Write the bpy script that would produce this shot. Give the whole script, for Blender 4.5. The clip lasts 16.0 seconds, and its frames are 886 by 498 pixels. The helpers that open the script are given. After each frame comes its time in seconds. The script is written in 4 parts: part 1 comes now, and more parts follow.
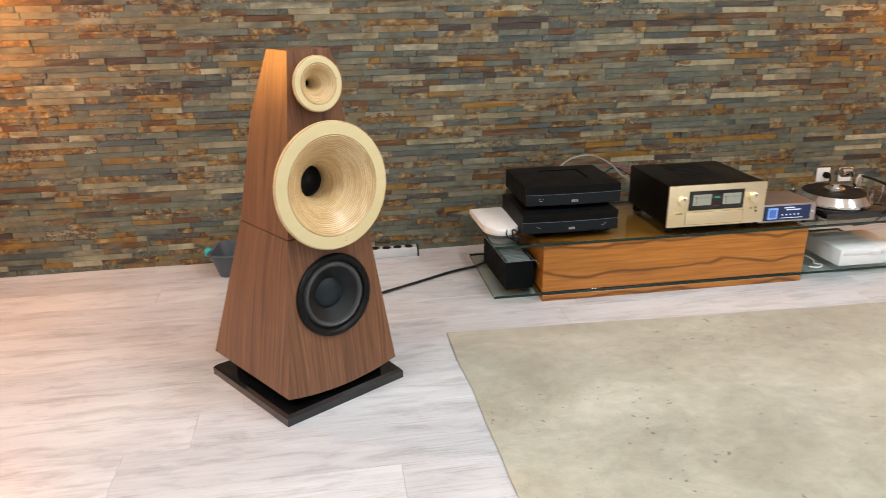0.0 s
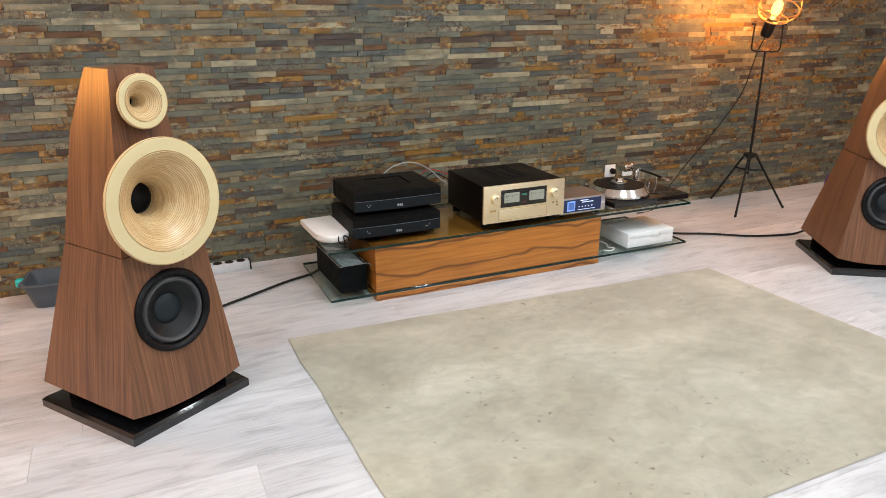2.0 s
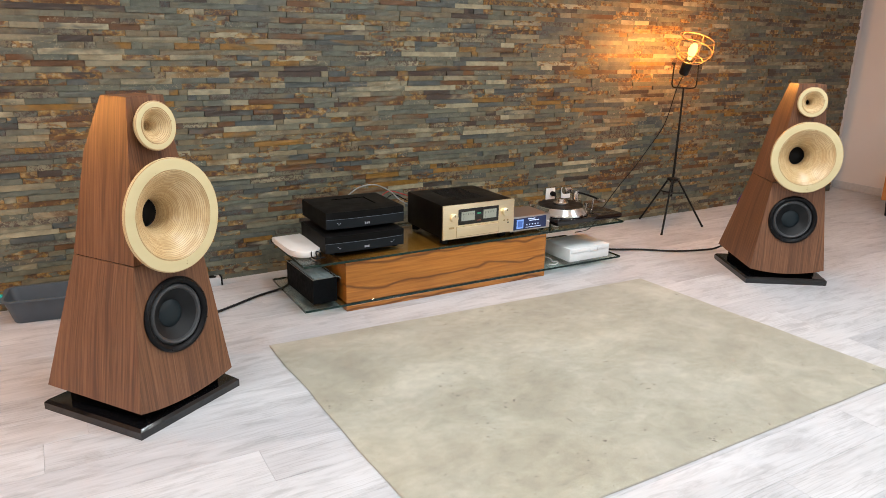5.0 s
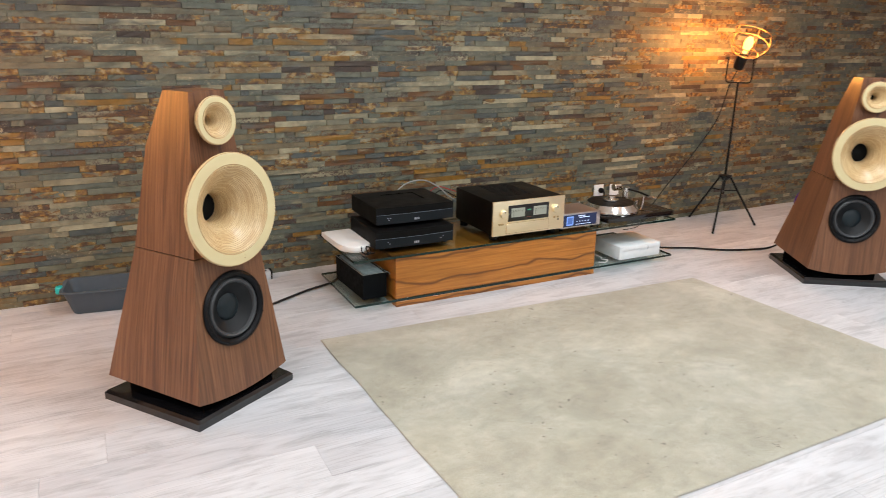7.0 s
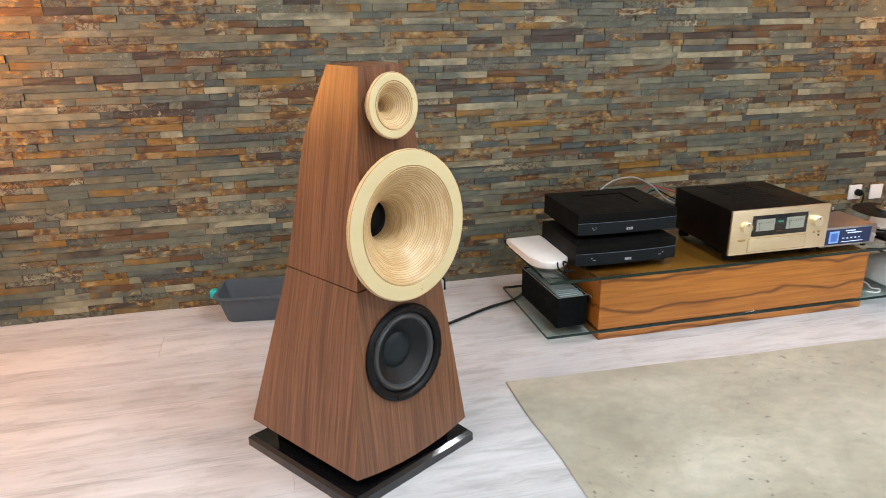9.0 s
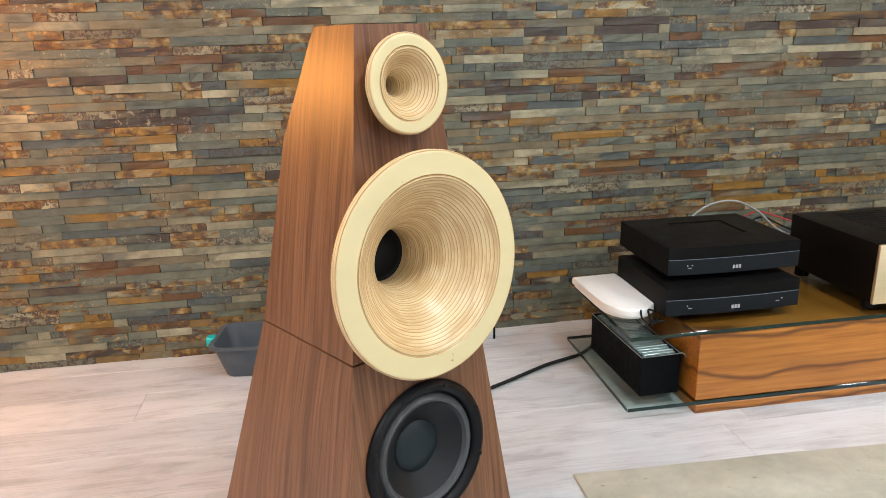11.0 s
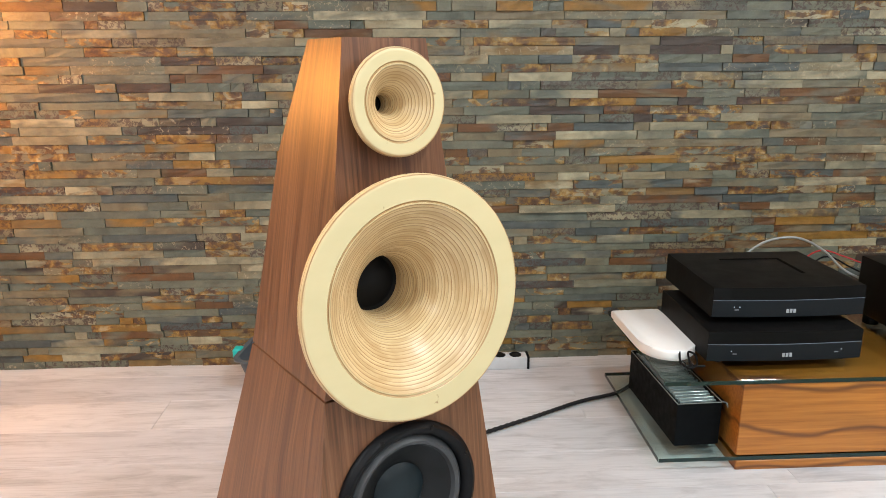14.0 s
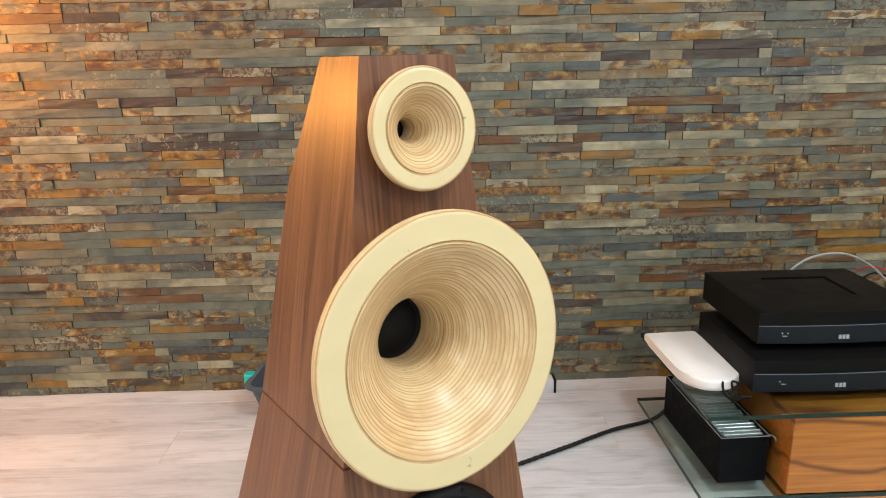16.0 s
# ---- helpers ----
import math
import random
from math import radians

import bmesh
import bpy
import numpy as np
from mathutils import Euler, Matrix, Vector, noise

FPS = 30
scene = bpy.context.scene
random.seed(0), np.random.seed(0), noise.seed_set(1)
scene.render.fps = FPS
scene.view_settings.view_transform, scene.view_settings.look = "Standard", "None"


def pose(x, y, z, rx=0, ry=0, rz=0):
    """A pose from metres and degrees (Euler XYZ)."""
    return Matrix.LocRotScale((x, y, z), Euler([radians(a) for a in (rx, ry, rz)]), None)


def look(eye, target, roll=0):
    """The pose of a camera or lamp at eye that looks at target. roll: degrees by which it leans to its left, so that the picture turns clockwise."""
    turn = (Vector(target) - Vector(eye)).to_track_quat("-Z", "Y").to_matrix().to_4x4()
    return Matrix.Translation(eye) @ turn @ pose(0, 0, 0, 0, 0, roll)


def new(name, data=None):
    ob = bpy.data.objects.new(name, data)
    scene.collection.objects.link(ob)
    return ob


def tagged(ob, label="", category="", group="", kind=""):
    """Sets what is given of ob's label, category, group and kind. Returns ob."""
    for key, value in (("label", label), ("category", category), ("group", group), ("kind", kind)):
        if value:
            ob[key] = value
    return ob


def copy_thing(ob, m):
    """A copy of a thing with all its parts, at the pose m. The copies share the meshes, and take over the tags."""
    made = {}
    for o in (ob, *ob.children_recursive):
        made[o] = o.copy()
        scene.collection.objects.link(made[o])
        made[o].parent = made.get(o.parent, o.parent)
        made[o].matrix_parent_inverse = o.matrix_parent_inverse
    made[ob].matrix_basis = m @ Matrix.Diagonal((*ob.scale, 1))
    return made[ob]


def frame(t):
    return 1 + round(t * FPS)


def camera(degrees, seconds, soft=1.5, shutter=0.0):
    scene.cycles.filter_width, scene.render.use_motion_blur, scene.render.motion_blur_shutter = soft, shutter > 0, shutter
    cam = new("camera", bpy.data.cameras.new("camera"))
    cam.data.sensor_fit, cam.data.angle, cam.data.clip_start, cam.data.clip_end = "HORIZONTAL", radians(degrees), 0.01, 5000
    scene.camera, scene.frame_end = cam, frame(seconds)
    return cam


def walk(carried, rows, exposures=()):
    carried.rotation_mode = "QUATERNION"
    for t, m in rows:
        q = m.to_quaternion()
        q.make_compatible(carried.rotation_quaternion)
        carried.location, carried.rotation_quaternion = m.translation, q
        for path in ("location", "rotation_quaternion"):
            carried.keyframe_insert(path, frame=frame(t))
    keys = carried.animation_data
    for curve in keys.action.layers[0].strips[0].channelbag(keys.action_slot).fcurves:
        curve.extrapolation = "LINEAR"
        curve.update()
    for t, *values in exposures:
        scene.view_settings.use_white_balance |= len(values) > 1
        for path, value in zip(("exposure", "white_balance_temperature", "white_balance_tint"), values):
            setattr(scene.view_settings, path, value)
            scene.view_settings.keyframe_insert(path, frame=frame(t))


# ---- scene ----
cam = camera(65.0, 16.0, soft=0.7, shutter=0.35)
# seconds, eye, target, roll
PATH = [
    (0, (0.589, 0.33, 1.297), (0.885, 2.184, 0.61), -0.8),
    (0.5, (0.576, 0.306, 1.296), (1.039, 2.134, 0.627), -0.9),
    (1, (0.575, 0.281, 1.301), (1.158, 2.074, 0.632), -0.9),
    (1.5, (0.557, 0.244, 1.306), (1.25, 1.997, 0.639), -0.7),
    (2, (0.515, 0.172, 1.318), (1.289, 1.895, 0.661), -0.1),
    (2.5, (0.44, 0.072, 1.342), (1.277, 1.772, 0.702), 0.3),
    (3, (0.375, 0.003, 1.348), (1.261, 1.686, 0.729), 0.3),
    (3.5, (0.287, -0.026, 1.348), (1.215, 1.642, 0.749), 0.4),
    (6, (0.217, -0.052, 1.352), (1.182, 1.603, 0.777), 1.2),
    (6.5, (0.211, -0.049, 1.35), (1.136, 1.626, 0.769), 1.1),
    (7, (0.166, 0.008, 1.345), (1.039, 1.708, 0.753), 0.9),
    (7.5, (0.185, 0.156, 1.328), (0.888, 1.927, 0.721), 0.9),
    (8, (0.254, 0.336, 1.312), (0.808, 2.153, 0.684), 0.8),
    (8.5, (0.269, 0.534, 1.298), (0.747, 2.364, 0.649), 0.2),
    (9, (0.266, 0.734, 1.278), (0.71, 2.572, 0.627), -0.7),
    (11.5, (0.45, 1.334, 1.098), (0.715, 3.24, 0.556), -1.6),
    (12, (0.449, 1.333, 1.096), (0.697, 3.247, 0.569), -1.5),
    (12.5, (0.445, 1.343, 1.096), (0.671, 3.259, 0.569), -1.1),
    (13, (0.456, 1.364, 1.101), (0.644, 3.283, 0.571), -0.6),
    (13.5, (0.523, 1.38, 1.11), (0.664, 3.303, 0.58), -0.4),
    (14, (0.579, 1.386, 1.116), (0.666, 3.313, 0.59), -0.3),
    (14.5, (0.598, 1.387, 1.117), (0.648, 3.316, 0.59), -0.3),
    (15, (0.602, 1.39, 1.114), (0.633, 3.32, 0.589), -0.5),
    (15.5, (0.609, 1.418, 1.123), (0.642, 3.348, 0.603), -0.9),
    (16, (0.559, 1.531, 1.142), (0.609, 3.46, 0.617), -1.1),
]
EXPOSURES = [(0.0, -0.02, 6500, 10), (2.0, -0.03, 6350, 10), (7.0, -0.04, 6300, 10), (9.0, 0.06, 6200, 9), (12.0, 0.22, 6150, 7), (16.0, 0.17, 6250, 7)]
walk(cam, [(t, look(eye, target, roll)) for t, eye, target, roll in PATH], EXPOSURES)

# ---- light ----
world = bpy.data.worlds.new("room_world")
scene.world = world
world.use_nodes = True
world.node_tree.nodes["Background"].inputs["Color"].default_value = (0.9, 0.92, 1.0, 1)
world.node_tree.nodes["Background"].inputs["Strength"].default_value = 0.02

CEILING = 2.62
STONE_Y = 3.857          # face of the stone wall
EAST, WEST, SOUTH = 7.08, -3.2, -3.4
STONE_END = 6.86         # where the cladding stops
DOWNLIGHTS = [(1.4, 1.95), (2.8, 1.9), (4.3, 1.6), (-1.1, 1.7), (-1.0, 0.3), (1.2, 0.2), (3.6, 0.2), (1.2, -2.0), (4.0, -1.8)]
for lx, ly in DOWNLIGHTS:
    d = bpy.data.lights.new("downlight_lamp", "AREA")
    d.shape, d.size, d.energy, d.color = "DISK", 0.26, 33.0 if lx < 0 else 25.5 if lx < 3 else 22.5, (0.925, 0.97, 0.985)
    new("downlight_lamp", d).matrix_world = pose(lx, ly, CEILING - 0.035)


def bulb_light(x, y, z, watts):
    d = bpy.data.lights.new("bulb_lamp", "POINT")
    d.shadow_soft_size, d.energy, d.color = 0.03, watts, (1.0, 0.37, 0.066)
    new("bulb_lamp", d).matrix_world = pose(x, y, z)


# ---- materials ----
class Nodes:
    """A node material and short ways to add to it."""

    def __init__(self, name, rough=0.5, metal=0.0, colour=None, **inputs):
        self.m = bpy.data.materials.new(name)
        self.m.use_nodes = True
        self.t = self.m.node_tree
        self.b = self.t.nodes["Principled BSDF"]
        self.b.inputs["Roughness"].default_value = rough
        self.b.inputs["Metallic"].default_value = metal
        if colour:
            self.b.inputs["Base Color"].default_value = (*colour, 1)
        for key, value in inputs.items():
            self.b.inputs[key.replace("_", " ")].default_value = value

    def add(self, kind, **props):
        n = self.t.nodes.new(kind)
        for key, value in props.items():
            if key == "operation":
                n.operation = value
            elif key == "blend":
                n.blend_type = value
        return n

    def put(self, value, socket):
        if isinstance(value, bpy.types.NodeSocket):
            self.t.links.new(value, socket)
        elif isinstance(value, tuple) and len(value) == 3 and socket.type == "RGBA":
            socket.default_value = (*value, 1)
        else:
            socket.default_value = value

    def place(self, scale=(1, 1, 1), turn=(0, 0, 0), source="Object", move=None):
        c = self.add("ShaderNodeTexCoord").outputs[source] if source != "Position" else self.add("ShaderNodeNewGeometry").outputs["Position"]
        m = self.add("ShaderNodeMapping")
        self.put(c, m.inputs["Vector"])
        m.inputs["Scale"].default_value = scale
        m.inputs["Rotation"].default_value = [radians(a) for a in turn]
        if move is not None:
            self.put(move, m.inputs["Location"])
        return m.outputs[0]

    def noise(self, where, scale=5.0, detail=4.0, rough=0.5, warp=0.0):
        n = self.add("ShaderNodeTexNoise")
        self.put(where, n.inputs["Vector"])
        n.inputs["Scale"].default_value, n.inputs["Detail"].default_value = scale, detail
        n.inputs["Roughness"].default_value, n.inputs["Distortion"].default_value = rough, warp
        return n.outputs["Fac"]

    def wave(self, where, scale=5.0, warp=2.0, detail=2.0, dscale=1.0, axis="X", rings=False):
        n = self.add("ShaderNodeTexWave")
        n.wave_type = "RINGS" if rings else "BANDS"
        if rings:
            n.rings_direction = axis
        else:
            n.bands_direction = axis
        self.put(where, n.inputs["Vector"])
        for key, value in (("Scale", scale), ("Distortion", warp), ("Detail", detail), ("Detail Scale", dscale)):
            n.inputs[key].default_value = value
        return n.outputs["Fac"]

    def ramp(self, fac, stops, mode="LINEAR"):
        n = self.add("ShaderNodeValToRGB")
        n.color_ramp.interpolation = mode
        el = n.color_ramp.elements
        while len(el) < len(stops):
            el.new(0.5)
        for e, (p, c) in zip(el, stops):
            e.position, e.color = p, (*c, 1) if isinstance(c, tuple) else (c, c, c, 1)
        self.put(fac, n.inputs["Fac"])
        return n.outputs["Color"]

    def mix(self, fac, a, b, blend="MIX"):
        n = self.add("ShaderNodeMix", blend=blend)
        n.data_type = "RGBA"
        n.blend_type = blend
        self.put(fac, n.inputs[0]), self.put(a, n.inputs[6]), self.put(b, n.inputs[7])
        return n.outputs[2]

    def maths(self, op, a, b=0.0):
        n = self.add("ShaderNodeMath", operation=op)
        self.put(a, n.inputs[0]), self.put(b, n.inputs[1])
        return n.outputs[0]

    def random(self, islands=False):
        return self.add("ShaderNodeNewGeometry").outputs["Random Per Island"] if islands else self.add("ShaderNodeObjectInfo").outputs["Random"]

    def spread(self, value, x, y, z):
        """A vector offset from a random value."""
        n = self.add("ShaderNodeCombineXYZ")
        for k, s in enumerate((x, y, z)):
            self.put(self.maths("MULTIPLY", value, s), n.inputs[k])
        return n.outputs[0]

    def finish(self, colour=None, rough=None, height=None, strength=0.3, depth=0.002):
        if colour is not None:
            self.put(colour, self.b.inputs["Base Color"])
        if rough is not None:
            self.put(rough, self.b.inputs["Roughness"])
        if height is not None:
            n = self.add("ShaderNodeBump")
            n.inputs["Strength"].default_value, n.inputs["Distance"].default_value = strength, depth
            self.put(height, n.inputs["Height"])
            self.put(n.outputs[0], self.b.inputs["Normal"])
        return self.m


def stone_material(name, islands):
    g = Nodes(name, 0.5)
    r = g.random(islands)

    def again(k):
        n = g.add("ShaderNodeMath", operation="FRACT")
        g.put(g.maths("MULTIPLY", r, k), n.inputs[0])
        return n.outputs[0]

    second, third, fourth = again(23.7), again(71.3), again(137.9)
    p = g.place((1, 1, 1), source="Position", move=g.spread(r, 7.3, 3.1, 5.7))
    long = g.place((0.55, 1.0, 1.5), source="Position", move=g.spread(r, 3.7, 9.1, 2.3))
    kind = g.ramp(r, [(0.0, (0.098, 0.109, 0.082)), (0.14, (0.066, 0.077, 0.071)), (0.28, (0.128, 0.131, 0.092)), (0.42, (0.106, 0.110, 0.080)),
                      (0.51, (0.158, 0.130, 0.076)), (0.63, (0.228, 0.205, 0.130)), (0.74, (0.33, 0.298, 0.192)), (0.805, (0.215, 0.112, 0.018)),
                      (0.87, (0.108, 0.049, 0.015)), (0.94, (0.046, 0.032, 0.023))], "CONSTANT")
    other = g.ramp(second, [(0.0, (0.118, 0.120, 0.084)), (0.35, (0.072, 0.082, 0.072)), (0.52, (0.164, 0.133, 0.074)), (0.80, (0.175, 0.095, 0.021)), (0.87, (0.28, 0.245, 0.155))], "CONSTANT")
    # each stone drifts softly into a second tone
    drift = g.noise(long, 7.0, 3.0, 0.55, 0.6)
    col = g.mix(g.ramp(drift, [(0.48, 0.0), (0.60, 0.8)]), kind, other)
    # hard-edged rust and cream flakes, on some stones only
    blot = g.noise(long, 19.0, 6.0, 0.62, 0.9)
    rust = g.ramp(g.noise(p, 30.0, 4.0, 0.6), [(0.36, (0.052, 0.022, 0.013)), (0.47, (0.120, 0.056, 0.016)), (0.56, (0.25, 0.140, 0.024)), (0.68, (0.34, 0.26, 0.14))])
    col = g.mix(g.maths("MULTIPLY", g.ramp(third, [(0.70, 0.0), (0.74, 0.92)]), g.ramp(blot, [(0.475, 0.0), (0.505, 1.0)])), col, rust)
    flakes = g.noise(p, 58.0, 5.0, 0.7, 0.8)
    col = g.mix(g.maths("MULTIPLY", g.ramp(fourth, [(0.85, 0.0), (0.88, 0.85)]), g.ramp(flakes, [(0.50, 0.0), (0.54, 1.0)])), col, (0.055, 0.030, 0.022))
    col = g.mix(g.maths("MULTIPLY", g.ramp(fourth, [(0.09, 0.75), (0.12, 0.0)]), g.ramp(flakes, [(0.57, 0.0), (0.62, 1.0)])), col, (0.34, 0.285, 0.185))
    fine = g.noise(p, 130.0, 4.0, 0.7)
    col = g.mix(0.22, col, g.ramp(fine, [(0.25, 0.55), (0.5, 0.95), (0.75, 1.25)]), "MULTIPLY")
    cloud = g.noise(p, 15.0, 4.0, 0.6, 0.6)
    col = g.mix(0.55, col, g.ramp(cloud, [(0.32, 0.42), (0.5, 0.92), (0.66, 1.30)]), "MULTIPLY")
    veins = g.noise(g.place((1, 1, 6), source="Position"), 26.0, 5.0, 0.65)
    h = g.maths("ADD", g.maths("MULTIPLY", veins, 0.5), g.maths("MULTIPLY", fine, 0.4))
    h = g.maths("ADD", h, g.noise(p, 30.0, 3.0))
    return g.finish(col, g.ramp(blot, [(0.3, 0.40), (0.7, 0.60)]), h, 0.42, 0.006)


STONE = stone_material("slate_stone", False)
STONE_JOINED = stone_material("slate_stone_joined", True)


def walnut_material():
    g = Nodes("walnut_veneer", 0.30)
    co, no = g.add("ShaderNodeSeparateXYZ"), g.add("ShaderNodeSeparateXYZ")
    coords = g.add("ShaderNodeTexCoord")
    g.put(coords.outputs["Object"], co.inputs[0])
    g.put(coords.outputs["Normal"], no.inputs[0])
    side = g.maths("GREATER_THAN", g.maths("ABSOLUTE", no.outputs[0]), 0.6)
    across = g.maths("ADD", g.maths("MULTIPLY", co.outputs[0], g.maths("SUBTRACT", 1.0, side)), g.maths("MULTIPLY", g.maths("ADD", co.outputs[1], 3.1), side))

    def along(fx, fz):
        n = g.add("ShaderNodeCombineXYZ")
        g.put(g.maths("MULTIPLY", across, fx), n.inputs[0])
        g.put(g.maths("MULTIPLY", co.outputs[2], fz), n.inputs[1])
        return n.outputs[0]

    grain = g.noise(along(58, 1.0), 2.2, 5.0, 0.62, 0.25)
    flame = g.noise(along(15, 0.7), 2.0, 3.0, 0.55, 0.3)
    broad = g.noise(along(5, 0.5), 1.6, 3.0, 0.5)
    pore = g.noise(along(300, 7), 1.0, 2.0, 0.6)
    col = g.ramp(grain, [(0.25, (0.068, 0.027, 0.012)), (0.45, (0.147, 0.062, 0.028)), (0.60, (0.207, 0.093, 0.044)), (0.78, (0.268, 0.128, 0.062))])
    col = g.mix(g.ramp(flame, [(0.32, 0.75), (0.44, 0.0)]), col, (0.080, 0.030, 0.017))
    col = g.mix(0.6, col, g.ramp(broad, [(0.3, 0.72), (0.7, 1.18)]), "MULTIPLY")
    col = g.mix(0.65, col, g.ramp(pore, [(0.3, 0.6), (0.5, 1.0)]), "MULTIPLY")
    return g.finish(col, g.ramp(grain, [(0.3, 0.33), (0.7, 0.45)]), pore, 0.12, 0.0006)


def teak_material():
    g = Nodes("figured_teak_veneer", 0.35)
    p = g.place((0.55, 1.0, 1.0))
    line = g.wave(p, 2.6, 3.4, 1.6, 2.2, "Z")
    fine = g.noise(g.place((2.2, 60, 60)), 1.6, 5.0, 0.6, 0.2)
    broad = g.noise(g.place((1.2, 6, 6)), 1.7, 3.0)
    col = g.ramp(fine, [(0.25, (0.265, 0.088, 0.013)), (0.5, (0.410, 0.153, 0.025)), (0.75, (0.515, 0.212, 0.039))])
    col = g.mix(g.ramp(line, [(0.0, 0.75), (0.018, 0.4), (0.07, 0.0)]), col, (0.075, 0.022, 0.008))
    col = g.mix(0.6, col, g.ramp(broad, [(0.3, 0.72), (0.7, 1.15)]), "MULTIPLY")
    return g.finish(col, 0.34, fine, 0.08, 0.0006)


def birch_material():
    """Turned birch plywood: plies show as rings along the turning axis."""
    g = Nodes("birch_plywood", 0.30)
    n = g.place((1, 1, 1))
    sep = g.add("ShaderNodeSeparateXYZ")
    g.put(n, sep.inputs[0])
    depth = g.maths("ADD", sep.outputs[1], g.maths("MULTIPLY", g.noise(n, 9.0, 4.0, 0.6), 0.0035))
    ply = g.add("ShaderNodeMath", operation="FRACT")
    g.put(g.maths("MULTIPLY", depth, 235.0), ply.inputs[0])
    col = g.ramp(ply.outputs[0], [(0.0, (0.60, 0.430, 0.215)), (0.55, (0.67, 0.510, 0.280)), (0.66, (0.255, 0.130, 0.043)), (0.79, (0.33, 0.185, 0.066)), (0.88, (0.57, 0.41, 0.20)), (1.0, (0.60, 0.43, 0.21))])
    faint = g.ramp(g.noise(g.place((3, 75, 3)), 3.0, 4.0, 0.7), [(0.40, 0.0), (0.66, 0.5)])
    col = g.mix(faint, col, (0.63, 0.485, 0.275))
    face = g.ramp(g.noise(g.place((3, 3, 11)), 2.0, 3.0, 0.5), [(0.3, (0.585, 0.500, 0.278)), (0.7, (0.625, 0.532, 0.305))])
    # the flat face lies across the axis, so it shows a single ply
    norm = g.add("ShaderNodeSeparateXYZ")
    g.put(g.add("ShaderNodeTexCoord").outputs["Normal"], norm.inputs[0])
    flat = g.ramp(g.maths("ABSOLUTE", norm.outputs[1]), [(0.95, 0.0), (0.985, 1.0)])
    col = g.mix(flat, col, face)
    tint = g.noise(g.place((4, 26, 4)), 3.0, 4.0, 0.6, 0.5)
    col = g.mix(g.maths("MULTIPLY", g.ramp(tint, [(0.44, 0.0), (0.62, 0.6)]), g.maths("SUBTRACT", 1.0, flat)), col, (0.42, 0.255, 0.105))
    knots = g.noise(g.place((9, 90, 9)), 3.0, 3.0, 0.7)
    col = g.mix(g.ramp(knots, [(0.67, 0.0), (0.73, 0.75)]), col, (0.23, 0.115, 0.045))
    return g.finish(col, g.ramp(ply.outputs[0], [(0.4, 0.30), (0.6, 0.44)]), ply.outputs[0], 0.06, 0.0006)


def floor_material():
    g = Nodes("whitewashed_oak_laminate", 0.36)
    r = g.random()
    s = g.spread(r, 31.0, 17.0, 5.0)
    fine = g.noise(g.place((2.2, 52, 1), move=s), 1.8, 6.0, 0.65, 0.4)
    cath = g.wave(g.place((0.5, 3.2, 1), move=s), 7.0, 14.0, 4.0, 0.7, "Y")
    mask = g.noise(g.place((1.0, 4.0, 1), move=s), 2.4, 2.0, 0.5)
    broad = g.noise(g.place((0.9, 3.0, 1), move=s), 2.0, 3.0, 0.6)
    col = g.ramp(fine, [(0.20, (0.465, 0.47, 0.487)), (0.42, (0.545, 0.55, 0.567)), (0.62, (0.582, 0.587, 0.604)), (0.8, (0.615, 0.62, 0.637))])
    streak = g.maths("MULTIPLY", g.ramp(cath, [(0.0, 1.0), (0.16, 0.0)]), g.ramp(mask, [(0.47, 0.0), (0.58, 0.42)]))
    col = g.mix(streak, col, (0.36, 0.355, 0.36))
    col = g.mix(0.75, col, g.ramp(broad, [(0.3, 0.82), (0.7, 1.06)]), "MULTIPLY")
    blot = g.noise(g.place((1.4, 6.0, 1), move=s), 3.5, 5.0, 0.65, 0.5)
    col = g.mix(0.85, col, g.ramp(blot, [(0.34, 0.74), (0.50, 1.0), (0.66, 1.06)]), "MULTIPLY")
    col = g.mix(1.0, col, g.ramp(r, [(0.0, (0.90, 0.90, 0.91)), (0.5, (1.0, 1.0, 1.0)), (1.0, (1.05, 1.04, 1.03))]), "MULTIPLY")
    return g.finish(col, g.ramp(fine, [(0.3, 0.42), (0.7, 0.32)]), fine, 0.10, 0.0008)


